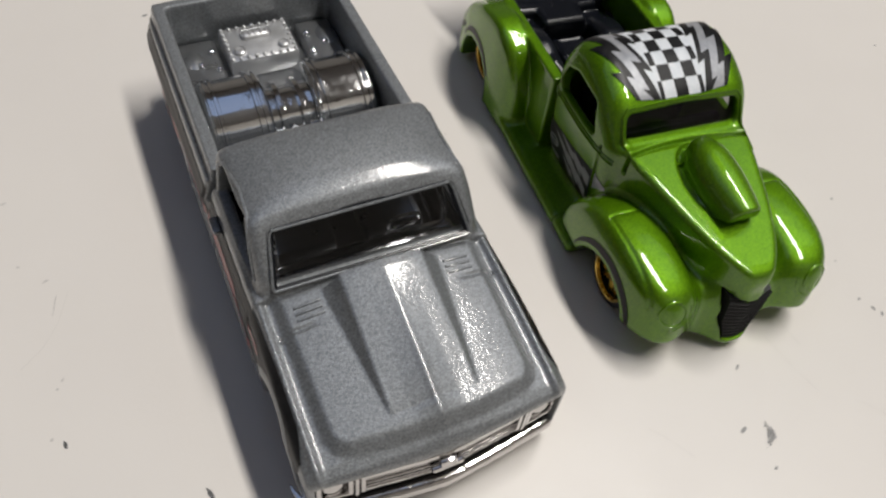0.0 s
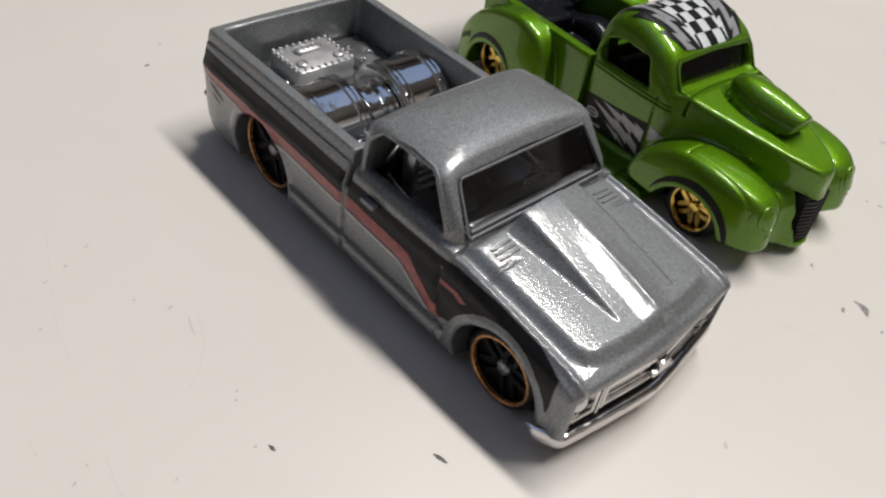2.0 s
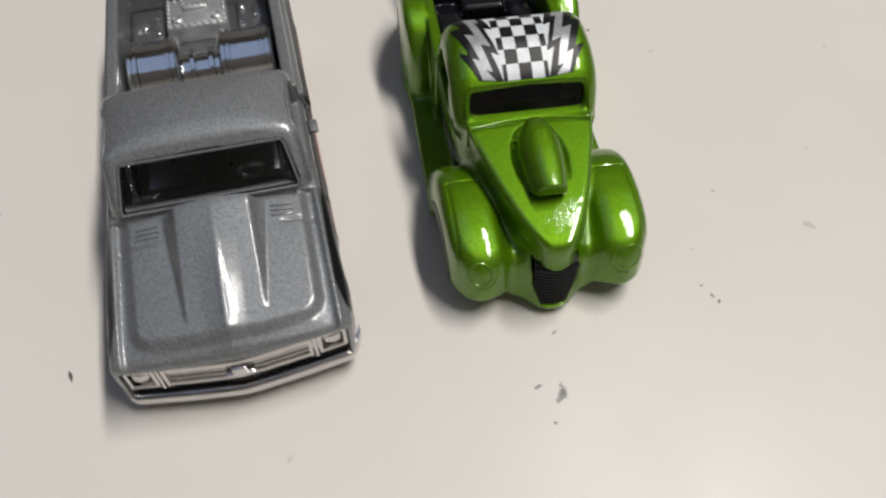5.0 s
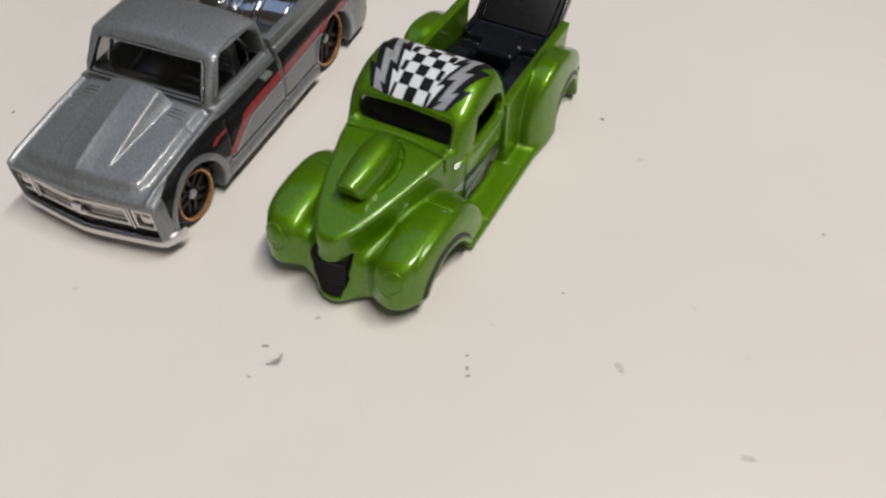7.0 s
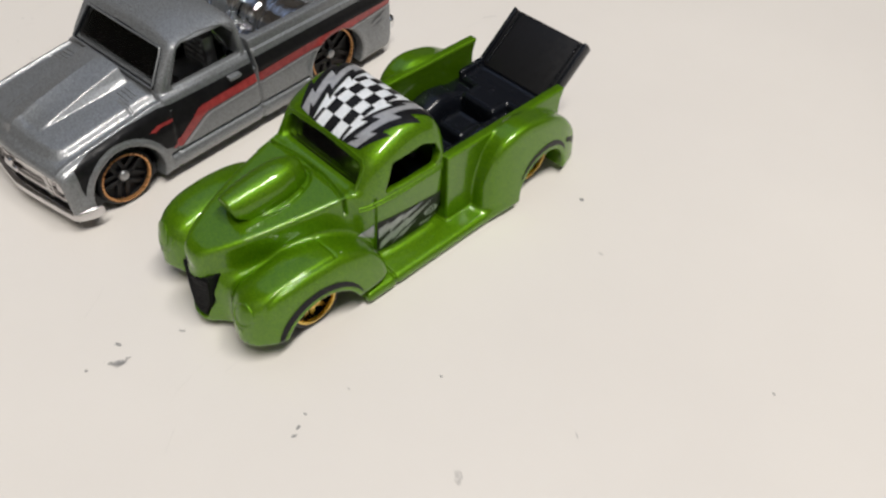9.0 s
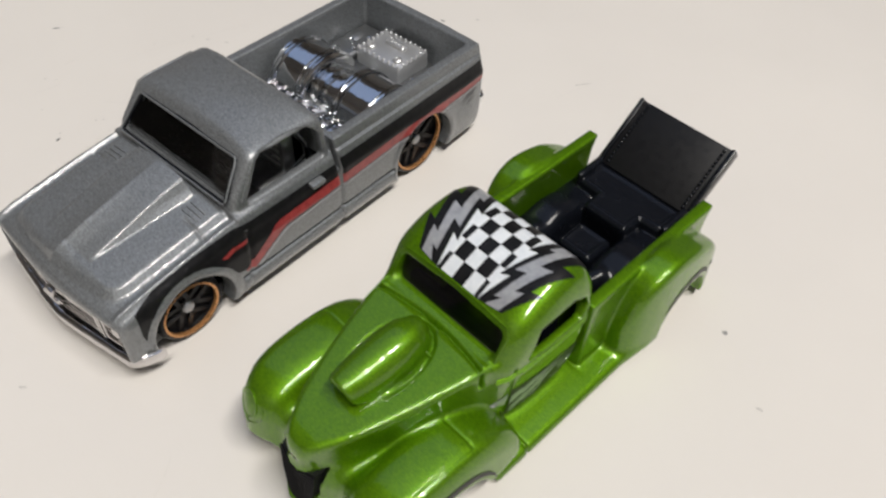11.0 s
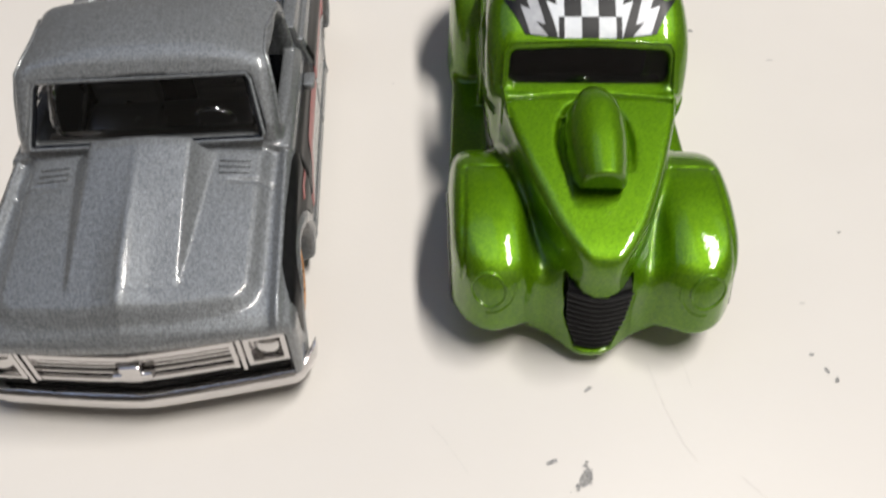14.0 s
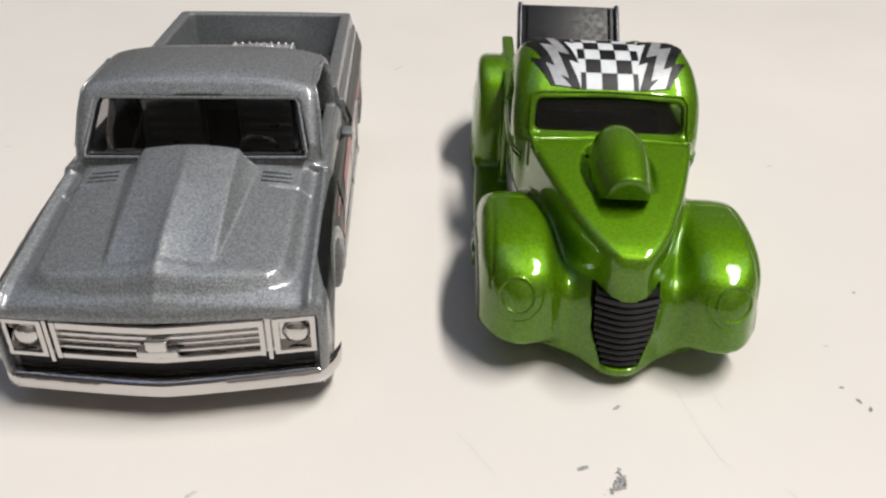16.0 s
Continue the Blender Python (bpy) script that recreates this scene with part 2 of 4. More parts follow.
def soften(pts, rounds=2):
    """A closed outline with its corners cut round."""
    for _ in range(rounds):
        pts = [q for (ax, ay), (bx, by) in zip(pts, pts[1:] + pts[:1]) for q in ((0.8 * ax + 0.2 * bx, 0.8 * ay + 0.2 * by), (0.2 * ax + 0.8 * bx, 0.2 * ay + 0.8 * by))]
    return pts


def round_box(f, lo, hi, r):
    q = [np.abs(g - (a + b) / 2) - (b - a) / 2 + r for g, a, b in zip((f.x, f.y, f.z), lo, hi)]
    far = np.sqrt(sum(np.maximum(k, 0) ** 2 for k in q))
    return far + np.minimum(np.maximum(np.maximum(q[0], q[1]), q[2]), 0) - r


def chain(f, balls, k):
    """A run of balls (x, y, z, r) joined by cones."""
    d = None
    for (ax, ay, az, ar), (bx, by, bz, br) in zip(balls, balls[1:]):
        ex, ey, ez = bx - ax, by - ay, bz - az
        t = np.clip(((f.x - ax) * ex + (f.y - ay) * ey + (f.z - az) * ez) / (ex * ex + ey * ey + ez * ez), 0, 1)
        e = np.sqrt((f.x - ax - t * ex) ** 2 + (f.y - ay - t * ey) ** 2 + (f.z - az - t * ez) ** 2) - (ar + t * (br - ar))
        d = e if d is None else smin(d, e, k)
    return d


def skin(f, d):
    """Vertices, quads and normals of the surface d = 0 of a mirrored field."""
    d = np.broadcast_to(d, (len(f.xs), len(f.ys), len(f.zs)))
    d = np.concatenate([d[::-1], d], 0).astype(np.float32)
    lo = np.array([-f.xs[-1], f.ys[0], f.zs[0]])
    s = d < 0
    corner = [s[i:s.shape[0] - 1 + i, j:s.shape[1] - 1 + j, k:s.shape[2] - 1 + k] for i in (0, 1) for j in (0, 1) for k in (0, 1)]
    some, every = corner[0].copy(), corner[0].copy()
    for c in corner[1:]:
        some |= c
        every &= c
    cells = np.argwhere(some & ~every)
    index = np.full(some.shape, -1, np.int32)
    index[tuple(cells.T)] = np.arange(len(cells))
    val = {(i, j, k): d[cells[:, 0] + i, cells[:, 1] + j, cells[:, 2] + k] for i in (0, 1) for j in (0, 1) for k in (0, 1)}
    total, count = np.zeros((len(cells), 3)), np.zeros(len(cells))
    for a in val:
        for axis in range(3):
            if a[axis]:
                continue
            b = tuple(1 if q == axis else a[q] for q in range(3))
            va, vb = val[a], val[b]
            cross = (va < 0) != (vb < 0)
            t = np.where(cross, va / np.where(va == vb, 1, va - vb), 0)
            p = np.tile(np.array(a, float), (len(cells), 1))
            p[:, axis] += t
            total += p * cross[:, None]
            count += cross
    verts = (cells + total / count[:, None]) * f.step + lo
    quads = []
    for axis in range(3):
        u, v = (axis + 1) % 3, (axis + 2) % 3
        n = [slice(None)] * 3
        m = [slice(None)] * 3
        n[axis], m[axis] = slice(0, -1), slice(1, None)
        a, b = s[tuple(n)], s[tuple(m)]
        e = np.argwhere(a != b)
        e = e[(e[:, u] > 0) & (e[:, v] > 0) & (e[:, u] < s.shape[u] - 1) & (e[:, v] < s.shape[v] - 1)]
        step_u, step_v = np.eye(3, dtype=int)[u], np.eye(3, dtype=int)[v]
        four = [index[tuple((e - o).T)] for o in (step_u * 0, step_u, step_u + step_v, step_v)]
        q = np.stack(four, 1)
        flip = ~a[tuple(e.T)]
        q[flip] = q[flip][:, ::-1]
        quads.append(q)
    quads = np.concatenate(quads)
    quads = quads[(quads >= 0).all(1)]
    face = np.cross(verts[quads[:, 2]] - verts[quads[:, 0]], verts[quads[:, 3]] - verts[quads[:, 1]])
    normal = np.zeros_like(verts)
    for k in range(4):
        np.add.at(normal, quads[:, k], face)
    normal /= np.maximum(np.linalg.norm(normal, axis=1, keepdims=True), 1e-12)
    return verts, quads, normal


def skin_part(name, verts, quads, normal, mat, parent, label=""):
    used, flat = np.unique(quads, return_inverse=True)
    v = verts[used].copy()
    v[:, 1] -= LENGTHWAYS[0]
    v *= MM
    me = bpy.data.meshes.new(name)
    me.vertices.add(len(v))
    me.vertices.foreach_set("co", v.astype(np.float32).ravel())
    me.loops.add(quads.size)
    me.loops.foreach_set("vertex_index", flat.astype(np.int32).ravel())
    me.polygons.add(len(quads))
    me.polygons.foreach_set("loop_start", np.arange(0, quads.size, 4, dtype=np.int32))
    me.update()
    me.validate()
    me.shade_smooth()
    me.normals_split_custom_set_from_vertices([tuple(n) for n in normal[used]])
    me.materials.append(mat)
    ob = new(name, me)
    ob.parent = parent
    return tagged(ob, label)


def skin_parts(f, d, mat, parent, sort, wide=1.0):
    """Skin a field and cut it into named parts: sort gives, for face middles, a list of (name, mask, label)."""
    verts, quads, normal = skin(f, d)
    verts[:, 0] *= wide
    mid = verts[quads].mean(1)
    left = np.ones(len(quads), bool)
    made = []
    for name, mask, label, *own in sort(mid[:, 0], mid[:, 1], mid[:, 2]):
        take = left & mask
        left &= ~take
        if take.any():
            made.append(skin_part(name, verts, quads[take], normal, own[0] if own else mat, parent, label))
    tris = [tuple(q) for q in quads.tolist()]
    tree = mathutils_tree(verts, tris)
    return made, tree


def mathutils_tree(verts, faces):
    from mathutils.bvhtree import BVHTree
    return BVHTree.FromPolygons([tuple(v) for v in verts.tolist()], faces)


def decal(name, shapes, mat, parent, tree, place, way, lift, label=""):
    """Printed outlines laid onto a body: place maps the drawing to a point off the body, from which it drops along way."""
    bm = bmesh.new()
    for pts in shapes:
        bm.faces.new([bm.verts.new((a, b, 0)) for a, b in pts])
    bm.normal_update()
    bmesh.ops.triangulate(bm, faces=bm.faces[:])
    a0, a1 = min(v.co.x for v in bm.verts), max(v.co.x for v in bm.verts)
    b0, b1 = min(v.co.y for v in bm.verts), max(v.co.y for v in bm.verts)
    for axis, lo, hi in ((0, a0, a1), (1, b0, b1)):
        k = lo + 0.35
        while k < hi:
            co = (k, 0, 0) if axis == 0 else (0, k, 0)
            no = (1, 0, 0) if axis == 0 else (0, 1, 0)
            bmesh.ops.bisect_plane(bm, geom=bm.verts[:] + bm.edges[:] + bm.faces[:], plane_co=co, plane_no=no)
            k += 0.35
    lost = []
    for v in bm.verts:
        hit, n, _, _ = tree.ray_cast(Vector(place(v.co.x, v.co.y)), Vector(way), 30)
        if hit is None:
            lost.append(v)
        else:
            if n.dot(Vector(way)) > 0:
                n = -n
            v.co = hit + n * lift
    bmesh.ops.delete(bm, geom=lost, context="VERTS")
    return part(name, bm, mat, parent, label, smooth=60)


# ---- room and desk ----
def plain_box(name, lo, hi, mat, label, category):
    me = bpy.data.meshes.new(name)
    bm = bmesh.new()
    add_box(bm, lo, hi)
    bm.to_mesh(me)
    bm.free()
    me.materials.append(mat)
    return tagged(new(name, me), label, category, kind="structure")


FLOOR_Z = -0.74
plain_box("floor", (-2.1, -1.35, FLOOR_Z - 0.1), (2.1, 2.1, FLOOR_Z), FLOOR, "brown boarded room floor under the desk", "floor")
# walls added out of view to close the room and bounce fill light
plain_box("wall_east", (2.0, -1.35, FLOOR_Z), (2.1, 2.1, 1.78), WALL, "unseen mid grey-beige room wall, tone set for bounced fill light", "wall")
plain_box("wall_west", (-2.1, -1.35, FLOOR_Z), (-2.0, 2.1, 1.78), WALL, "unseen mid grey-beige room wall, tone set for bounced fill light", "wall")
plain_box("wall_north", (-2.0, 2.0, FLOOR_Z), (2.0, 2.1, 1.78), WALL, "unseen mid grey-beige room wall, tone set for bounced fill light", "wall")
plain_box("wall_south", (-2.0, -1.35, FLOOR_Z), (2.0, -1.25, 1.78), WALL, "unseen mid grey-beige room wall, tone set for bounced fill light", "wall")
# unseen ceiling with two openings for added blue glowing panels
bm = bmesh.new()
for x0, x1, y0, y1 in ((-2.1, 2.1, -1.35, -0.3), (-2.1, 2.1, 1.15, 2.1), (-2.1, -1.8, -0.3, 1.15), (0.3, 1.0, -0.3, 1.15), (1.85, 2.1, -0.3, 1.15)):
    lo, hi = (x0, y0, 1.78), (x1, y1, 1.9)
    add_box(bm, lo, hi)
me = bpy.data.meshes.new("ceiling")
bm.to_mesh(me)
bm.free()
me.materials.append(CEILING)
tagged(new("ceiling", me), "unseen light grey ceiling with two openings for the added glowing panels", "ceiling", kind="structure")
# added emitters behind the openings, no real rooflights
plain_box("glow_panel_1", (-1.82, -0.32, 1.905), (0.32, 1.17, 1.93), BLUE_GLOW, "added blue glowing panel, stands in for daylight on the ceiling", "window")
plain_box("glow_panel_2", (0.98, -0.32, 1.905), (1.87, 1.17, 1.93), BLUE_GLOW, "added blue glowing panel, stands in for daylight on the ceiling", "window")

LENGTHWAYS[0] = 0.0
desk = thing("desk", pose(0, 0, 0), "white laminate desk with grey scuffs and smudges", "desk")
bm = bmesh.new()
add_box(bm, (-620, -330, -28), (620, 470, 0), 3.0, 3)
part("desktop", bm, TABLE, desk, "off-white laminate desktop, lightly scuffed")
for lx, ly in ((-570, -290), (570, -290), (-570, 430), (570, 430)):
    bm = bmesh.new()
    add_box(bm, (lx - 22, ly - 22, -740), (lx + 22, ly + 22, -28), 3.0)
    part("leg", bm, SATIN, desk)

lamp = thing("ceiling_lamp", pose(*LAMP), "long white strip ceiling lamp, lit", "lamp")
bm = bmesh.new()
add_box(bm, (-85, -620, 0), (85, 620, 38), 6.0)
part("housing", bm, INK_WHITE, lamp)
# scuffs on the desktop: x, y, length, width and turn
SMUDGES = [(38.4, -2.1, 2.7, 1.15, 60), (35.6, -0.4, 1.3, 0.5, 20), (36.2, -5.7, 0.5, 0.4, 0), (40.3, 6.8, 1, 0.35, 30), (63, 9, 0.6, 0.4, 10),
         (63.8, 7, 0.8, 0.4, 100), (64.3, 5.9, 0.9, 0.4, 60), (72.4, 24.8, 0.5, 0.4, 0), (107.4, 51.6, 0.5, 0.4, 0), (67.3, 66.3, 0.9, 0.8, 0),
         (-12.7, 100, 1.1, 0.6, 20), (-65.6, 45.4, 1.6, 0.5, 60)]
FLECKS = [(-23.2, 16, 1.7, 0.5, -78), (-36, 27.3, 1, 0.4, 100)]
TRACES = [(102, 8, 2.2, 0.8, 10), (83.4, 15.1, 2, 1, 130), (99.7, 23.4, 0.5, 0.4, 0), (3.2, -2.2, 1.2, 0.4, 40), (76.3, 58, 1, 0.5, 0),
          (-7.8, 105.2, 1, 0.5, 60), (20.4, 101.5, 3.6, 0.3, 55), (-37.2, 28.4, 0.5, 0.4, 0), (-38.2, 64.9, 0.8, 0.5, 0), (-37.7, 53.5, 0.5, 0.3, 0),
          (-34.5, 46, 3.4, 0.18, 75), (-35.8, 34.4, 0.4, 0.3, 0), (91.1, 29.3, 1.2, 0.2, -40), (64.5, 15.3, 0.7, 0.3, 0), (23.1, 57.1, 0.4, 0.3, 0)]


def scuff(cx, cy, length, width, turn, dark):
    """An uneven patch of grey, with flecks beside the larger ones."""
    bm = bmesh.new()
    n = 18
    rot = Matrix.Rotation(radians(turn), 3, "Z")
    pts = []
    for k in range(n):
        q = 2 * math.pi * k / n
        r = 0.7 + 0.5 * random.random()
        pts.append(bm.verts.new(rot @ Vector((0.5 * length * r * math.cos(q), 0.5 * width * r * math.sin(q), 0)) + Vector((cx, cy, 0.02))))
    if length > 1.4 and dark == 1:
        bmesh.ops.delete(bm, geom=pts, context="VERTS")
        for k in range(int(150 * length * width / 3)):
            a = random.gauss(0, 0.24)
            c = rot @ Vector((a * length, (random.gauss(0, 0.18) + 0.9 * a * a) * width, 0)) + Vector((cx, cy, 0.02 + 0.0004 * k))
            s, lean = random.uniform(0.06, 0.24), random.gauss(radians(turn) + 0.5, 0.6)
            tilt = Matrix.Rotation(lean, 3, "Z")
            bm.faces.new([bm.verts.new(c + tilt @ Vector((s * math.cos(q), 0.45 * s * math.sin(q), 0))) for q in (0, 1.1, 2.2, 3.3, 4.1, 5.2)])
    else:
        bm.faces.new(pts)
    part("scuff", bm, (FAINT, SMUDGE, GRAPHITE)[dark], desk, "dark grey smudge" if dark else "faint grey mark", smooth=0)


for s in SMUDGES:
    scuff(*s, 1)
for s in FLECKS:
    scuff(*s, 2)
for s in TRACES:
    scuff(*s, 0)


# fine scratches: thin ribbons through a few points
for path in ([(-32.6, 47.8), (-34.5, 43.3), (-36.6, 40.4), (-39.2, 38.4)], [(-40.5, 71.3), (-43.5, 62.8), (-46.2, 54.3), (-47.2, 48.5)], [(-53.9, 42.6), (-54.1, 39.7)],
             [(-49.2, 35.9), (-49.8, 31.3)], [(46.6, 9.2), (47.1, 4.2), (47.8, 0.4), (48.6, -1.2)], [(50.0, 11.0), (50.2, 6.2)], [(25.0, 4.2), (26.2, 2.6), (28.1, -0.9)],
             [(52.0, -3.0), (54.1, -6.1)], [(19.2, 94.2), (20.1, 98.0), (21.2, 102.0)]):
    bm = bmesh.new()
    ribs = []
    for k, (a, b) in enumerate(path):
        c, d = path[max(k - 1, 0)], path[min(k + 1, len(path) - 1)]
        side = Vector((d[1] - c[1], c[0] - d[0], 0)).normalized() * random.uniform(0.03, 0.06)
        p = Vector((a, b, 0.015))
        ribs.append((bm.verts.new(p + side), bm.verts.new(p - side)))
    for (a, b), (c, d) in zip(ribs, ribs[1:]):
        bm.faces.new((a, b, d, c))
    part("scratch", bm, TRACE, desk, "faint grey scratch", smooth=0)
for a, b in ((-44.5, 61.7), (-35.1, 35.4), (-35.0, 50.1), (-41.6, 63.0), (-47.7, 55.1), (-52.6, 35.0), (-45.0, 29.8), (-50.9, 36.2)):
    scuff(a, b, random.uniform(0.4, 0.9), 0.3, random.uniform(0, 60), 0)


# ---- silver pickup ----
def silver_body(parent):
    f = Field(15.8, 5.6, 79.6, 1.0, 24.6, 0.2)
    x, y = f.xs[:, None], f.ys[None, :]
    # hood lid with rolled edges, fender ridges beside it, cowl scoop with a centre crease
    lid = outline([(-1, 8.8), (4, 9.0), (9.4, 9.7), (10.5, 10.4), (11.1, 11.7), (11.4, 27.4), (-1, 27.4)], x, y)
    roll = np.clip((lid + 0.9) / 1.5, 0, 1)
    base = np.interp(y, [5.9, 6.7, 7.9, 9.2, 10.6, 20, 26, 28], [10.4, 11.3, 12.4, 13.05, 13.4, 14.8, 15.55, 15.65])
    top = base + 0.12 - 0.9 * (x / 12.8) ** 2.2 - 0.8 * roll * roll * (3 - 2 * roll) + 0.58 * bump_at(x - 12.9, 0.45)
    t = np.clip((y - 11.2) / 14.0, 0, 1)
    wide = 4.75 + 1.7 * t
    rise = np.where(y < 26.4, 2.15 * t ** 0.88 * np.clip((wide - x) / (wide - 4.6), 0, 1), 0)
    top = top + rise - np.where(y < 26.4, 0.014 * np.clip(wide - x, 0, 1) * t * x ** 2, 0)
    crest = np.clip(1 - x / 2.6, 0, 1) ** 1.4
    top = top + np.where(y < 26.4, (0.42 * crest + 0.3 * np.exp(-(x / 3.6) ** 2) + 0.1 * bump_at(x, 0.4)) * np.clip((27 - y) / 13, 0.1, 1) * np.clip((y - 6.5) / 4, 0, 1), 0)
    top = top - np.clip((x - 7.6) / 1.5, 0, 1) * np.where(x < 12.2, 0.3 * bump_at(y - 22.9, 0.2), 0)
    belt = 14.9 + 0 * x
    ramp_x = np.clip((x - 12.95) / 0.35, 0, 1)
    bed = 17.1 - 1.35 * ramp_x * ramp_x * (3 - 2 * ramp_x) - 0.3 * bump_at(x - 13.4, 0.2)
    h = np.where(y < 27.3, top, np.where(y < 44.6, belt, bed))
    d_top = (f.z - h[:, :, None]) * 0.96
    # flanks
    y2, z2 = f.ys[:, None], f.zs[None, :]
    w = 14.5 - np.where(y2 < 44.75, 0.24 * np.clip(z2 - 10.2, 0, 9), 0.28 * np.clip(z2 - 12.7, 0, 9)) - 0.05 * np.clip(6 - z2, 0, 6) ** 1.5
    w = w - 0.005 * np.clip(15 - y2, 0, 9) ** 2 - 0.02 * np.clip(y2 - 73.5, 0, 6) ** 2
    w = w - 0.55 * bump_at(y2 - 44.75, 0.3) - np.where(z2 < 12.8, 0.3 * bump_at(y2 - 28.0 + (12 - z2) * 0.1, 0.24), 0)
    for cy, cz, r in ((18.0, 4.6, 6.9), (62.9, 4.9, 7.0)):
        w = w + 0.22 * bump_at(np.hypot(y2 - cy, z2 - cz) - r, 0.55)
    w = w - np.where((y2 > 26) & (y2 < 56), 0.6 * bump_at(z2 - 5.2, 0.35) - 0.35 * bump_at(z2 - 3.6, 0.9), 0) + 0.12 * bump_at(z2 - 12.7, 0.5)
    d_side = f.x - w[None]
    # nose and tail
    x3, z3 = f.xs[:, None], f.zs[None, :]
    nose = 6.5 + 1.1 * (x3 / 13) ** 1.4 + 0.25 * np.clip(12.2 - z3, 0, 2) + np.where((z3 < 10.1) & (x3 < 13.5), 1.2, 0.0)
    d_nose = nose[:, None, :] - f.y
    tail = 78.0 - 0.4 * (x3 / 13) ** 2 - 0.25 * np.clip(4 - z3, 0, 3)
    d_tail = f.y - tail[:, None, :]
    ends = smax(d_tail, 2.0 - f.z, 0.5)
    d = np.where(f.y < 44.75, smax(smax(smax(d_top, d_side, 0.6), d_nose, 0.9), ends, 0.7), smax(smax(d_top, d_side, 0.4), ends, 0.4))
    gap = np.maximum(np.abs(f.y - 44.75) - 0.18, 12.3 - f.z)
    d = np.maximum(d, -gap)
    # open bed
    bed_hole = round_box(f, (-11.4, 46.0, 9.2), (11.4, 76.2, 30), 0.7)
    d = smax(d, -bed_hole, 0.35)
    # cab
    prof = [(27.0, 7.0), (27.3, 15.9), (31.5, 21.2), (32.4, 22.3), (34.2, 23.0), (37.0, 23.4), (40.0, 23.4), (43.0, 22.7), (44.2, 20.6), (44.5, 15.0), (44.5, 7.0)]
    p = outline(soften(prof, 1), f.ys[:, None], f.zs[None, :])[None]
    side = f.x - (13.1 - 0.115 * np.clip(f.z - 14, 0, 10) - 0.02 * np.clip(36 - f.y, 0, 9) ** 1.5)
    crown = f.z - (23.55 - 0.0135 * f.x ** 2)
    cab = smax(smax(p, side, 1.2), crown, 1.1)
    d = smin(d, cab, 0.5)
    room = np.maximum(cab + 1.05, np.maximum(8.2 - f.z, f.x - 11.6))
    d = np.maximum(d, -room)
    pane = outline([(-1, 16.75), (10.35, 16.75), (9.5, 19.9), (-1, 20.1)], f.xs[:, None], f.zs[None, :])[:, None, :] - 0.85
    d = smax(d, -np.maximum(pane, np.maximum(26.95 - f.y, f.y - 35)), 0.3)
    win = outline([(30.2, 15.7), (42.9, 15.7), (42.7, 19.2), (41.2, 20.7), (33.6, 20.9), (32.8, 20.5)], f.ys[:, None], f.zs[None, :])[None] - 0.3
    d = smax(d, -np.maximum(win, 9.5 - f.x), 0.3)
    for cy, cz, r in ((18.0, 4.6, 6.3), (62.9, 4.9, 6.45)):
        arch = np.hypot(f.y - cy, f.z - cz) - r
        d = np.maximum(d, -np.maximum(arch, 8.6 - f.x))

    def sort(a, b, c):
        return [("cargo_bed", b > 44.75, ""), ("cab", (b > 26.95) & (c > 14.75), ""), ("cab_interior_shell", (b > 27.5) & (np.abs(a) < 11.6), "dark cabin lining", BLACK),
                ("hood", (b < 28.2) & (np.abs(a) < 11.5) & (c > 10.4), "silver hood with raised cowl scoop"),
                ("front_fender", (b < 28.0) & (a < 0), ""), ("front_fender", b < 28.0, ""), ("door", (a < 0) & (c > 4.9), ""), ("door", c > 4.9, ""),
                ("rocker_panel", a < 0, ""), ("rocker_panel", a >= 0, "")]
    return skin_parts(f, d, SILVER, parent, sort)


def toy_wheel(parent, cx, cy, r_tyre, r_rim, width, sign, rim_mat, spoke_mat, ring_mat, spokes, label, thick=0.2):
    """Hard plastic wheel: tyre with rounded shoulders, dished rim, spokes, hub and a foil ring."""
    bm = bmesh.new()
    w, c = width, (cx, cy, r_tyre)
    add_lathe(bm, [(r_rim * 0.6, -w), (r_tyre - 0.6, -w), (r_tyre - 0.12, -w + 0.35), (r_tyre, -w + 0.9), (r_tyre, -0.75), (r_tyre - 0.15, -0.3), (r_tyre - 0.55, 0), (r_rim + 0.05, 0), (r_rim, -0.2), (r_rim - 0.1, -1.3), (0.5, -1.5)], c, "x", 48, sign)
    tyre = part("wheel", bm, TYRE, parent, label)
    bm = bmesh.new()
    add_lathe(bm, [(r_rim - 0.32, -0.5), (r_rim - 0.3, -0.02), (r_rim - 0.15, 0.07), (r_rim + 0.02, 0.04), (r_rim + 0.04, -0.3), (r_rim - 0.32, -0.5)], c, "x", 48, sign, False)
    part("rim_ring", bm, ring_mat, tyre)
    for k in range(spokes):
        bm = bmesh.new()
        turn = Matrix.Rotation(2 * math.pi * k / spokes + 0.3, 3, "X")
        lo, hi = sorted((-1.35 * sign, -0.85 * sign))
        for off in ((-0.42, 0.0), (0.42, 0.0)):
            add_box(bm, (cx + lo, cy + off[0] * r_rim * 0.42 - thick, r_tyre + 0.5), (cx + hi, cy + off[0] * r_rim * 0.42 + thick, r_tyre + r_rim - 0.25), 0.1, 1, turn, c)
        part("spoke", bm, spoke_mat, tyre)
    bm = bmesh.new()
    add_lathe(bm, [(0.9, -1.5), (0.9, -0.7), (0.72, -0.5), (0.0, -0.4)], c, "x", 20, sign)
    part("hub", bm, rim_mat, tyre)
    return tyre


truck = thing("toy_pickup", pose(-0.0002, 0.043, 0, 0, 0, -0.33), "silver die-cast toy pickup with chrome drums in the bed", "toy car", "toy cars on the desk")
LENGTHWAYS[0] = 43.0
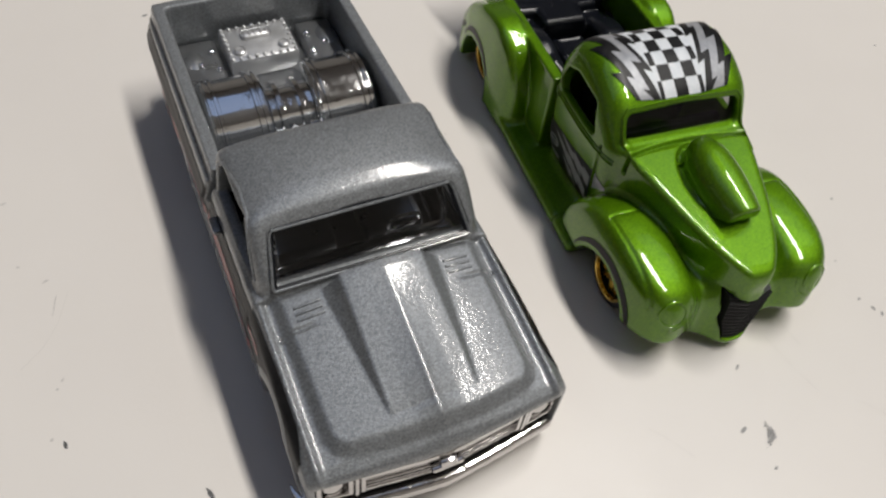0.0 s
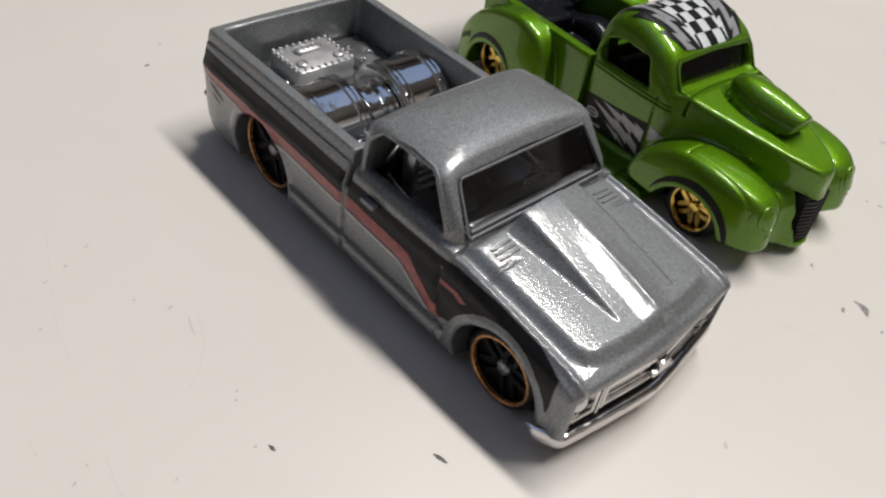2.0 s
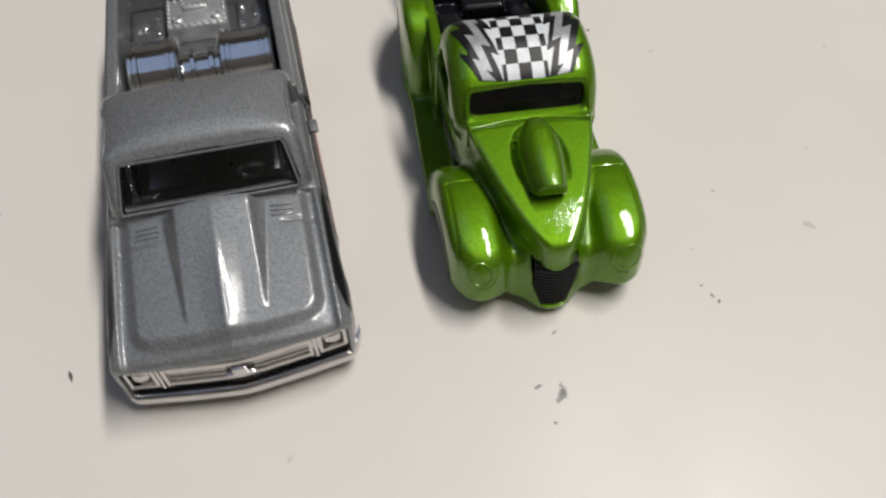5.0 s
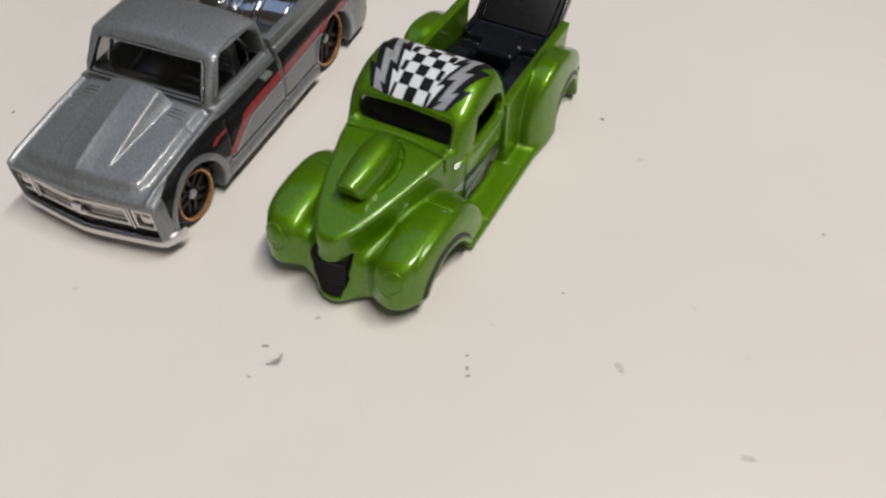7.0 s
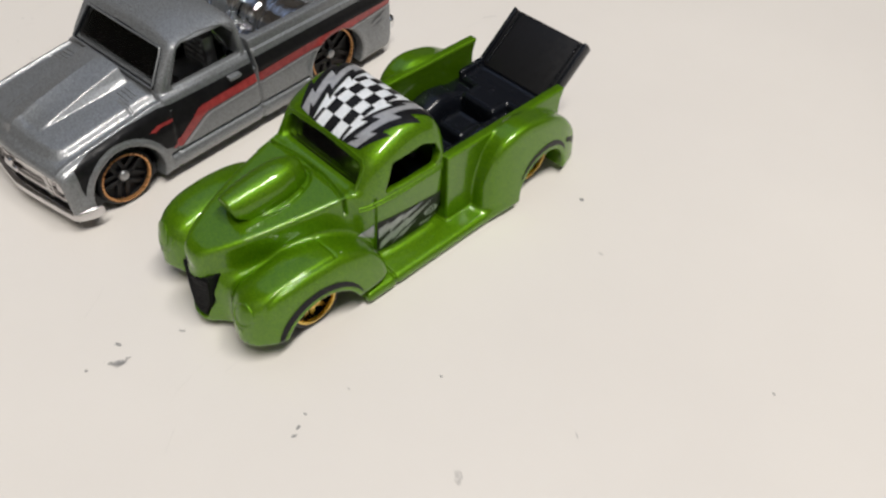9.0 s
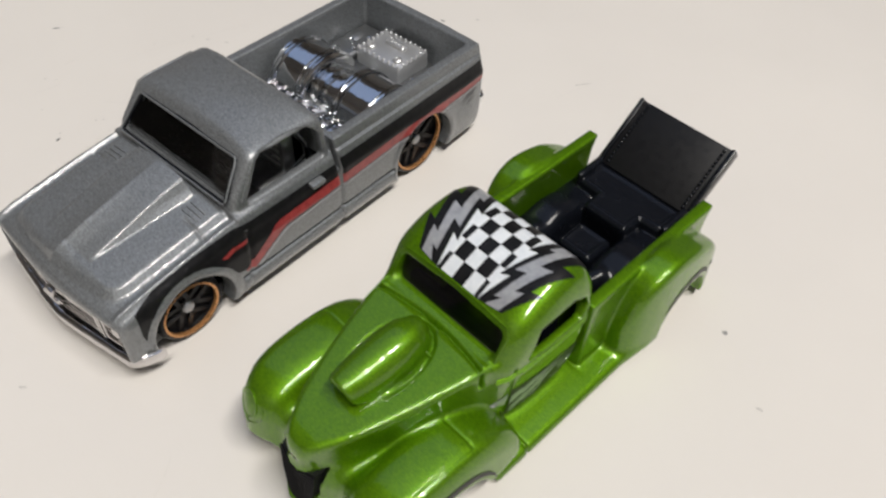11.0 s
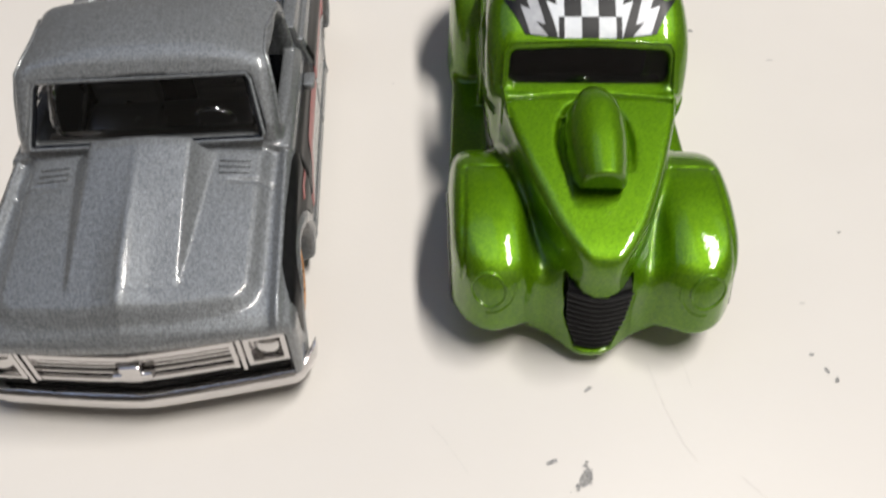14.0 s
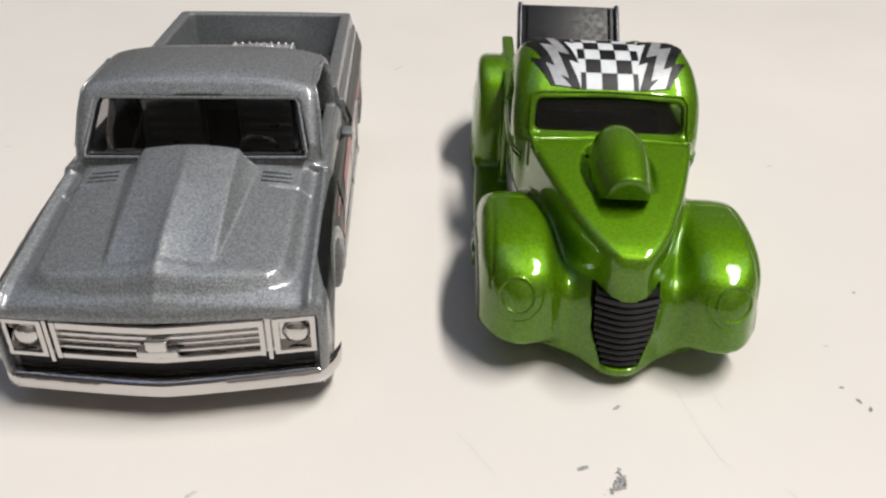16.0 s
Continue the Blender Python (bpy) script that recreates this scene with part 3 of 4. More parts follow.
_, silver_tree = silver_body(truck)

# printed side stripes
BELT = [(10.6, 11.5), (14, 12.7), (20, 13.55), (26, 13.95), (29, 13.7), (36, 13.6), (44.4, 13.6)]
for side in (-1, 1):
    spot, way = (lambda a, b: (side * 25, a, b)), (-side, 0, 0)
    arc = [(18 + 7.6 * math.cos(math.radians(q)), 4.6 + 7.6 * math.sin(math.radians(q))) for q in range(20, 166, 12)]
    decal("side_print", [BELT + [(44.4, 10.6), (35.0, 10.3), (31.6, 9.8), (26.6, 6.8)] + arc + [(10.5, 8.0)]], INK_BLACK, truck, silver_tree, spot, way, 0.07, "gloss black printed side panel")
    decal("side_print", [[(45.1, 14.4), (60, 14.5), (77.0, 14.7), (77.2, 11.4), (60, 11.0), (45.1, 10.4)]], INK_BLACK, truck, silver_tree, spot, way, 0.07)
    decal("side_stripe", [[(26.3, 6.6), (32.3, 10.95), (33.2, 11.2), (44.4, 11.6), (44.4, 10.2), (34.0, 9.8), (33.0, 9.4), (28.0, 6.2)]], INK_RED, truck, silver_tree, spot, way, 0.12, "dull red printed stripe")
    decal("side_stripe", [[(45.1, 11.6), (56, 12.1), (69.5, 12.3), (77.1, 12.4), (77.1, 11.4), (69.6, 10.9), (56, 10.5), (45.1, 10.0)]], INK_RED, truck, silver_tree, spot, way, 0.12)
    decal("side_stripe", [[(23.4, 11.2), (25.0, 11.7), (27.7, 11.6), (27.6, 11.1), (25.4, 11.2), (24.2, 10.8)]], INK_RED, truck, silver_tree, spot, way, 0.12)
    decal("pinstripe", [[(28.3, 6.2), (33.2, 9.15), (34.2, 9.5), (44.4, 9.9), (44.4, 9.5), (34.5, 9.1), (33.5, 8.75), (29.0, 6.0)], [(45.1, 9.8), (56, 10.3), (69.6, 10.7), (77.1, 11.2), (77.1, 10.9), (69.6, 10.4), (56, 9.95), (45.1, 9.4)]], INK_GREY, truck, silver_tree, spot, way, 0.1)

# small unreadable mark on the rear quarters
for side in (-1, 1):
    spot, way = (lambda a, b: (side * 25, a, b)), (-side, 0, 0)
    for low, mark in ((0.0, [(71.6, 9.0), (73.2, 10.0), (75.8, 10.5), (74.6, 9.7)]), (0.75, [(72.4, 8.9), (74.2, 9.6), (75.4, 9.8), (74.0, 9.2)])):
        decal("quarter_mark", [[(p, q - low) for p, q in mark]], INK_DARK, truck, silver_tree, spot, way, 0.07, "small dark grey bar, part of an unreadable mark")

# hood louvres
for sx in (-1, 1):
    for k in range(3):
        yy = 23.75 + 0.72 * k
        spot = silver_tree.ray_cast(Vector((sx * 8.4, yy, 30)), Vector((0, 0, -1)))[0]
        lean = Matrix.Rotation(sx * 0.11, 3, "Y")
        bm = bmesh.new()
        add_box(bm, (sx * 8.4 - 1.45, yy - 0.15, spot.z - 0.2), (sx * 8.4 + 1.45, yy + 0.15, spot.z + 0.2), 0.1, 2, lean, spot)
        part("louvre", bm, SILVER, truck)

# windscreen and cabin
bm = bmesh.new()
add_prism(bm, [(-11.2, 27.45, 15.6), (11.2, 27.45, 15.6), (10.2, 31.85, 21.25), (-10.2, 31.85, 21.25)], (0, 0.4, -0.3))
glass = part("windscreen", bm, SMOKED, truck, "smoked grey windscreen")
glass.visible_shadow = False
corners = [(-11.0, 15.95), (11.0, 15.95), (11.1, 16.3), (10.2, 20.4), (9.8, 20.85), (-9.8, 20.85), (-10.2, 20.4), (-11.1, 16.3), (-11.0, 15.95)]
bm = bmesh.new()
add_tube(bm, [(a, 27.25 + (b - 15.9) * 0.79, b) for a, b in corners], 0.17)
part("windscreen_bead", bm, SILVER, truck)
bm = bmesh.new()
add_tube(bm, [(a * 0.972, 27.5 + (b - 15.9) * 0.79, b * 0.96 + 0.74) for a, b in corners], 0.2)
part("windscreen_gasket", bm, BLACK, truck, "black windscreen gasket")
for side in (-1, 1):
    rail = []
    for yy, zz in ((29.2, 16.2), (31.0, 19.2), (32.3, 21.1), (33.4, 21.6), (37.0, 21.75), (41.2, 21.4), (42.8, 20.2)):
        hit = silver_tree.ray_cast(Vector((side * 25, yy, zz)), Vector((-side, 0, 0)))[0]
        rail.append((hit.x, yy, zz))
    bm = bmesh.new()
    add_tube(bm, rail, 0.2)
    part("drip_rail", bm, SILVER, truck)
bm = bmesh.new()
add_box(bm, (-11.0, 27.6, 8.3), (11.0, 43.2, 9.4), 0.2)
part("cabin_floor", bm, SATIN, truck, "dull plated cabin floor")
bm = bmesh.new()
add_box(bm, (-10.6, 28.6, 12.6), (10.6, 31.2, 15.5), 0.9, 3)
for k in range(5):
    add_lathe(bm, [(0.75, 0.0), (0.75, 0.35), (0.5, 0.45), (0, 0.4)], (-7.0 + 3.0 * k, 31.0, 14.2), "y", 14)
part("dashboard", bm, CHROME, truck, "chrome-plated dashboard")
for sx in (-5.4, 5.4):
    bm = bmesh.new()
    add_box(bm, (sx - 3.6, 34.5, 9.4), (sx + 3.6, 40.5, 12.2), 0.6)
    add_box(bm, (sx - 3.4, 39.2, 11.0), (sx + 3.4, 41.6, 18.2), 0.7)
    for k in range(4):
        add_box(bm, (sx - 2.7, 38.9, 12.8 + 1.2 * k), (sx + 2.7, 39.5, 13.5 + 1.2 * k), 0.2, 1)
    part("seat", bm, SATIN, truck, "dull plated moulded seat")
bm = bmesh.new()
add_tube(bm, [(5.4 + 1.9 * math.cos(q), 32.6 - 0.6 * math.sin(q), 14.6 + 1.7 * math.sin(q)) for q in (2 * math.pi * k / 16 for k in range(17))], 0.25)
part("steering_wheel", bm, CHROME, truck)
for sx in (-9.8, 9.8):
    bm = bmesh.new()
    add_tube(bm, [(sx, 30.0, 9.0), (sx, 31.5, 16.5), (sx * 0.95, 33.5, 20.3), (sx * 0.95, 40.5, 20.3), (sx, 42.4, 16.5), (sx, 42.8, 9.0)], 0.4)
    add_tube(bm, [(sx, 31.5, 11.0), (sx, 42.3, 14.0)], 0.3)
    part("roll_bar", bm, CHROME, truck, "chrome-plated roll bar")

# grille, headlights, bumper
def front_y(xx):
    return 7.0 + 1.55 * (abs(xx) / 13) ** 1.2


def bent_bar(bm, x0, x1, z0, z1, out, depth):
    n = 7
    pts = [x0 + (x1 - x0) * k / (n - 1) for k in range(n)]
    rows = []
    for xx in pts:
        yy = front_y(xx) - out
        rows.append([bm.verts.new(p) for p in ((xx, yy + depth, z0), (xx, yy + 0.12, z0), (xx, yy, z0 + 0.12), (xx, yy, z1 - 0.12), (xx, yy + 0.12, z1), (xx, yy + depth, z1))])
    for a, b in zip(rows, rows[1:]):
        for k in range(6):
            bm.faces.new((a[k], b[k], b[(k + 1) % 6], a[(k + 1) % 6]))
    bm.faces.new(rows[0])
    bm.faces.new(rows[-1])


bm = bmesh.new()
bent_bar(bm, -13.3, 13.3, 5.7, 10.0, -0.75, 1.2)
grille = part("grille", bm, PLATE, truck, "chrome-plated grille")
for x0, x1, z0, z1, out in ((-8.6, 8.6, 9.0, 9.85, 0.0), (-8.6, 8.6, 8.2, 8.7, -0.25), (-8.6, 8.6, 7.55, 7.95, -0.35), (-8.6, 8.6, 6.85, 7.3, -0.25), (-8.6, 8.6, 5.9, 6.6, 0.0),
                            (-8.9, -8.5, 5.9, 9.9, 0.1), (8.5, 8.9, 5.9, 9.9, 0.1), (-9.5, -9.15, 5.5, 10.1, 0.15), (9.15, 9.5, 5.5, 10.1, 0.15)):
    bm = bmesh.new()
    bent_bar(bm, x0, x1, z0, z1, out, 1.6)
    part("grille_bar", bm, PLATE, grille)
bm = bmesh.new()
add_box(bm, (-1.8, 6.55, 6.75), (1.8, 7.4, 7.65), 0.3)
add_box(bm, (-0.95, 6.55, 7.4), (0.95, 7.4, 8.7), 0.3)
part("emblem", bm, PLATE, grille, "blank chrome emblem plate")
bm = bmesh.new()
bent_bar(bm, -12.9, 12.9, 4.4, 5.6, -0.6, 1.2)
part("valance", bm, TYRE, grille, "dark recessed strip under the grille")
for sx in (-1, 1):
    bm = bmesh.new()
    xa, xb = (9.7, 13.25) if sx > 0 else (-13.25, -9.7)
    for q in ((xa, xb, 9.3, 9.9), (xa, xb, 5.9, 6.5), (xa, xa + 0.45, 5.9, 9.9), (xb - 0.45, xb, 5.9, 9.9)):
        bent_bar(bm, *q, 0.05, 1.6)
    bezel = part("headlight", bm, PLATE, truck, "square chrome headlight surround")
    bm = bmesh.new()
    add_ball(bm, (sx * 11.5, front_y(11) + 0.9, 7.9), (1.3, 0.9, 1.25), 24, 16)
    part("lens", bm, PLATE, bezel)
bm = bmesh.new()
rows = []
for k in range(33):
    xx = -15.1 * math.cos(math.pi * k / 32)
    yy = 6.2 + 1.75 * (abs(xx) / 13.5) ** 1.25 + 2.6 * max(0.0, (abs(xx) - 13.2) / 1.9) ** 2.2
    ring = [(yy + 1.5, 2.65), (yy + 0.35, 2.55), (yy + 0.05, 2.8), (yy, 3.3), (yy + 0.08, 3.95), (yy + 0.35, 4.2), (yy + 0.7, 4.25), (yy + 1.2, 4.3), (yy + 1.5, 4.1)]
    rows.append([bm.verts.new((xx, a, b)) for a, b in ring])
for a, b in zip(rows, rows[1:]):
    for k in range(9):
        bm.faces.new((a[k], b[k], b[(k + 1) % 9], a[(k + 1) % 9]))
bm.faces.new(rows[0])
bm.faces.new(rows[-1])
part("front_bumper", bm, PLATE, truck, "chrome V-shaped front bumper")
bm = bmesh.new()
add_box(bm, (-13.4, 77.8, 4.6), (13.4, 79.5, 7.2), 0.5)
for sx in (-1, 1):
    add_ball(bm, (sx * 13.2, 78.4, 6.6), (0.8, 0.8, 0.6))
part("rear_bumper", bm, CHROME, truck)
for sx in (-1, 1):
    bm = bmesh.new()
    lo, hi = sorted((sx * 13.6, sx * 14.6))
    add_box(bm, (lo, 39.0, 12.9), (hi + (0.25 if sx > 0 else 0), 41.4, 13.6), 0.25)
    for v in bm.verts:
        v.co.x += sx * 0.15
    part("door_handle", bm, SILVER, truck)
bm = bmesh.new()
add_box(bm, (-11.8, 10.5, 1.3), (11.8, 76.5, 4.2), 0.5)
part("chassis", bm, BLACK, truck)
for sx in (-1, 1):
    toy_wheel(truck, sx * 13.3, 18.0, 5.0, 4.25, 4.2, sx, SATIN, TYRE, ORANGE, 5, "black plastic wheel with copper-orange ring", 0.36)
    toy_wheel(truck, sx * 13.2, 62.9, 5.9, 5.15, 4.6, sx, SATIN, TYRE, ORANGE, 5, "larger black plastic rear wheel with copper-orange ring", 0.42)

# load in the bed
bm = bmesh.new()
add_box(bm, (-11.3, 46.1, 9.0), (11.3, 76.1, 9.9), 0.2)
part("bed_floor", bm, SATIN, truck)


def drum(x0, x1, cy, cz, r, name, label):
    prof = [(0.0, x0), (r - 1.2, x0), (r - 0.3, x0 + 0.15), (r, x0 + 0.5)]
    n = 40
    for c in (x0 + 0.9, x0 + 1.7, x1 - 1.7, x1 - 0.9):
        prof += [(r, c - 0.3), (r + 0.32, c - 0.18), (r + 0.32, c + 0.18), (r, c + 0.3)]
    prof += [(r, x1 - 0.5), (r - 0.3, x1 - 0.15), (r - 1.2, x1), (0.0, x1)]
    bm = bmesh.new()
    add_lathe(bm, prof, (0, cy, cz), "x", n)
    return part(name, bm, CHROME, truck, label)


drum(-11.1, -3.0, 59.2, 9.0, 6.7, "drum", "chrome-plated ribbed drum")
drum(2.5, 10.9, 59.2, 9.0, 6.7, "drum", "chrome-plated ribbed drum")
bm = bmesh.new()
add_lathe(bm, [(0, -3.2), (4.3, -3.2), (4.3, -2.0), (5.0, -1.8), (5.0, -1.2), (4.2, -1.0), (4.2, 0.8), (5.0, 1.0), (5.0, 1.6), (4.3, 1.8), (4.3, 3.0), (0, 3.0)], (0, 59.2, 9.0), "x", 32)
part("coupling", bm, CHROME, truck)
for k in range(9):
    xx = -9.6 + 2.4 * k
    bm = bmesh.new()
    add_tube(bm, [(xx, 53.6, 10.6), (xx, 52.6, 11.3), (xx, 51.4, 11.7), (xx, 50.0, 11.6), (xx, 48.6, 10.9), (xx, 48.2, 9.6)], 0.42, 12)
    part("pipe", bm, CHROME, truck, "short bent chrome pipe")
bm = bmesh.new()
add_box(bm, (-10.8, 50.2, 9.6), (10.8, 52.6, 11.2), 0.5, 3)
part("manifold", bm, CHROME, truck)
bm = bmesh.new()
add_box(bm, (-5.2, 67.6, 9.8), (4.4, 75.0, 12.9), 0.35)
box = part("fuel_cell", bm, PALE, truck, "dull silver riveted box")
rim = [(-4.8 + 1.1 * k, b, 12.95) for k in range(9) for b in (68.0, 74.6)] + [(a, 68.0 + 1.1 * k, 12.95) for k in range(1, 6) for a in (-4.8, 4.0)]
studs("rivet", rim, (0.32, 0.32, 0.28), PALE, box)
for a, b, r in ((-3.4, 69.4, 0.85), (2.7, 69.3, 0.8)):
    bm = bmesh.new()
    add_lathe(bm, [(r, 12.8), (r, 13.25), (r * 0.75, 13.4), (r * 0.7, 13.2), (0, 13.25)], (a, b, 0), "z", 20)
    part("filler_cap", bm, PALE, box)
bm = bmesh.new()
add_box(bm, (-2.5, 71.6, 12.8), (1.7, 73.4, 13.5), 0.6, 3)
for k in range(4):
    add_box(bm, (-1.5 + 0.8 * k, 71.9, 13.4), (-1.1 + 0.8 * k, 72.9, 13.65), 0.1, 1)
part("badge_plate", bm, PALE, box)
for sx in (-1, 1):
    studs("bolt", [(sx * a, b, c) for a, b, c in ((6.6, 68.5, 11.3), (8.8, 70.0, 11.3), (6.8, 72.4, 11.3), (9.2, 66.4, 11.3))], (0.55, 0.55, 0.6), CHROME, truck)
    bm = bmesh.new()
    add_box(bm, (sx * 8.5 - 2.7, 64.2, 9.4), (sx * 8.5 + 2.7, 75.9, 11.2), 0.7, 3)
    add_ball(bm, (sx * 9.5, 71.8, 10.2), (2.0, 3.2, 1.35), 24, 16)
    part("wheel_tub", bm, SATIN, truck)


# ---- green pickup ----
def scoop_plan(f):
    """Distance to the scoop's outline seen from above: blunt front, rounded back."""
    pts = [(-1, 19.0), (1.5, 19.0), (2.0, 19.4), (2.45, 21.2), (2.87, 24.2), (2.98, 26.6), (2.65, 28.8), (1.84, 30.6), (0.75, 31.6), (-1, 31.8)]
    return outline(pts, f.xs[:, None], f.ys[None, :])[:, :, None]


def green_body(parent):
    f = Field(15.2, 10.8, 79.4, 0.4, 24.6, 0.2)
    yz = (f.ys[:, None], f.zs[None, :])
    y2, z2 = yz
    # hood and prow
    prof = [(12.7, 9.8), (12.6, 12.6), (13.4, 14.0), (20, 15.2), (28, 16.2), (35, 16.8), (36, 2), (13.0, 1.6), (12.0, 2.3), (12.3, 4)]
    p = outline(soften(prof), *yz)[None]
    w = curve(f.ys, [11.5, 12.6, 14, 17, 22, 28, 33, 37], [0.3, 1.2, 2.4, 4.0, 5.8, 7.5, 8.7, 9.1])[:, None] * curve(f.zs, [1, 9, 11], [0.72, 1.05, 1.0])[None]
    hood = smax(p, (f.x - w[None]) * 0.92, 0.8)
    # cab
    prof = [(32.6, 2), (33.1, 15.6), (33.8, 16.6), (35.7, 20.1), (37.3, 21.4), (41, 23.1), (45, 23.5), (47.8, 22.5), (49.2, 19.8), (49.6, 14.5), (49.8, 2)]
    p = outline(soften(prof), *yz)[None]
    w = curve(f.zs, [2, 8, 13.5, 17, 20, 24], [9.4, 9.9, 10.35, 10.4, 10.1, 9.2])[None, :] - 0.012 * np.clip(42 - f.ys, 0, 9)[:, None] ** 2
    cab = smax(p, f.x - w[None], 2.6)
    d = smin(hood, cab, 0.9)
    # pontoon fenders
    crest = curve(f.ys, [11, 13, 15, 18, 22, 26, 29, 32, 34, 36], [6.6, 9.6, 11.1, 12.0, 12.4, 12.3, 11.7, 10.0, 8.0, 5.0])
    top = (f.z - crest[None, :, None] + 0.024 * (f.x - 9.8) ** 2 + 0.0035 * (f.x - 9.8) ** 4) * 0.85
    plan = outline(soften([(4.6, 35.4), (4.6, 17.0), (6.2, 13.8), (9.2, 12.7), (11.2, 13.6), (12.7, 15.9), (13.5, 19), (14.0, 24), (14.0, 30), (13.2, 35.2)]), f.xs[:, None], f.ys[None, :])[:, :, None]
    ff = smax(smax(top, plan + 0.1 * (f.z - 7.5), 1.5), 3.5 - f.z, 0.9)
    ff = smax(ff, np.abs(f.x - 9.8) - 4.2 - 0.09 * (9 - f.z), 1.3)
    d = smin(d, ff, 0.9)
    crest = curve(f.ys, [54, 55.4, 57, 60, 63, 68, 73, 76.4, 77.6, 79], [4, 10.5, 13.6, 15.2, 15.5, 14.4, 11.6, 7.8, 4.5, 1.0])
    top = (f.z - crest[None, :, None] + 0.010 * (f.x - 11.2) ** 2) * 0.85
    plan = outline(soften([(9.2, 54.9), (12.2, 54.9), (13.5, 56.5), (14.2, 60), (14.2, 67), (13.6, 73), (12.4, 77.0), (9.2, 77.2)]), f.xs[:, None], f.ys[None, :])[:, :, None]
    rf = smax(smax(top, plan + 0.06 * (f.z - 9), 1.2), 1.4 - f.z, 0.6)
    d = smin(d, rf, 0.5)
    # running boards and bed sides
    board = round_box(f, (7.5, 30.5, 0.5), (13.8, 59.5, 3.6), 0.6)
    board = smax(board, f.z - 2.4 + 0.1 * (f.x - 11.8), 1.0)
    d = smin(d, board, 1.1)
    panel = outline([(49.2, 1.4), (49.2, 14.75), (75.4, 14.75), (74.6, 12.5), (74.0, 1.6)], *yz)[None]
    d = smin(d, smax(panel, np.abs(f.x - 9.55) - 0.85, 0.4), 0.35)
    apron = round_box(f, (-9.2, 49.0, 1.4), (9.2, 74.0, 4.0), 0.4)
    d = smin(d, apron, 0.3)
    plan = outline(soften([(-2, 11.7), (1.6, 12.0), (4.2, 14.0), (7.5, 15.0), (10, 16), (10, 24), (-2, 24)], 1), f.xs[:, None], f.ys[None, :])[:, :, None] + 0.1 * (f.z - 3)
    nose_apron = smax(smax(plan, f.z - 9.4, 2.4), 1.1 + 0.17 * f.x - f.z, 0.5)
    d = smin(d, nose_apron, 1.8)
    # hollow cabin, glass openings
    d = np.maximum(d, -np.maximum(cab + 1.1, 6.0 - f.z))
    pane = outline([(-1, 17.3), (7.0, 17.3), (6.9, 18.9), (-1, 19.2)], f.xs[:, None], f.zs[None, :])[:, None, :] - 0.8
    d = smax(d, -np.maximum(pane, np.maximum(32.2 - f.y, f.y - 39)), 0.3)
    win = outline([(38.2, 15.5), (46.6, 15.5), (47.4, 16.6), (46.6, 18.4), (44.6, 19.2), (39.6, 19.0)], *yz)[None] - 0.45
    d = smax(d, -np.maximum(win, 7.0 - f.x), 0.35)
    back = outline([(-1, 16.2), (5.5, 16.2), (5.0, 19.2), (-1, 19.4)], f.xs[:, None], f.zs[None, :])[:, None, :] - 0.3
    d = np.maximum(d, -np.maximum(back, 46.0 - f.y))
    # wheel arches
    for cy, cz, r, inner in ((23.2, 1.4, 6.25, 7.2), (67.2, 2.2, 5.75, 8.0)):
        arch = (np.hypot(y2 - cy, z2 - cz) - r)[None]
        d = smax(d, -np.maximum(arch, inner - f.x), 0.25)
    # grille opening and panel lines
    mouth = outline([(-1, 9.2), (0, 9.2), (2.0, 9.7), (3.1, 10.3), (2.7, 5.5), (1.6, 2.2), (-1, 2.0)], f.xs[:, None], f.zs[None, :])[:, None, :]
    d = np.maximum(d, -np.maximum(mouth, f.y - 15.6))
    d = d + np.where(f.z > 13.5, 0.6 * np.exp(-((f.y - 33.0 + 0.016 * f.x ** 2) / 0.2) ** 2), 0)
    line = np.exp(-((f.ys - 35.9) / 0.2) ** 2)[:, None] * (f.zs < 15.2)[None] + np.exp(-((f.ys - 48.9) / 0.2) ** 2)[:, None] * ((f.zs < 15.2) & (f.zs > 2.6))[None]
    d = d + np.where(f.x > 6.5, 0.38 * line[None], 0)
    # channel round the scoop, fine mould lines on the fenders
    moat = scoop_plan(f)
    d = d + np.where((f.z > 13.0) & (f.y > 22.5), 0.65 * np.clip((f.y - 22) / 4, 0, 1) * np.exp(-((moat - 0.3) / 0.28) ** 2), 0)
    crease = np.exp(-((f.x - 12.0) / 0.15) ** 2) * ((f.y > 15) & (f.y < 27)) + np.exp(-((f.y - 27) / 0.15) ** 2) * ((f.x > 7.6) & (f.x < 12))
    d = d + np.where((f.z > 8.5) & (f.z < 13.2), 0.14 * crease, 0)

    def sort(a, b, c):
        m = np.abs(a)
        return [("cab", (b > 33.0) & (b < 49.9) & (c > 14.0) & (m < 10.8), ""),
                ("hood", (b < 33.1) & (c > 10.0) & (m < np.interp(b, [12, 17, 22, 28, 33], [3.0, 4.8, 6.0, 7.4, 8.9])), "green hood narrowing to a pointed prow"),
                ("front_fender", (b < 35.5) & (a < -3.4), ""), ("front_fender", (b < 35.5) & (a > 3.4), ""), ("front_apron", b < 33, ""),
                ("rear_fender", (b > 54.5) & (a < -10.35), ""), ("rear_fender", (b > 54.5) & (a > 10.35), ""),
                ("running_board", (c < 2.6) & (a < -9.3) & (b < 60), ""), ("running_board", (c < 2.6) & (a > 9.3) & (b < 60), ""),
                ("door", (b < 49.2) & (a < -7.5), ""), ("door", (b < 49.2) & (a > 7.5), ""),
                ("bed_side", (a < -9.0) & (b > 49), ""), ("bed_side", (a > 9.0) & (b > 49), ""), ("underbody", b > 0, "")]
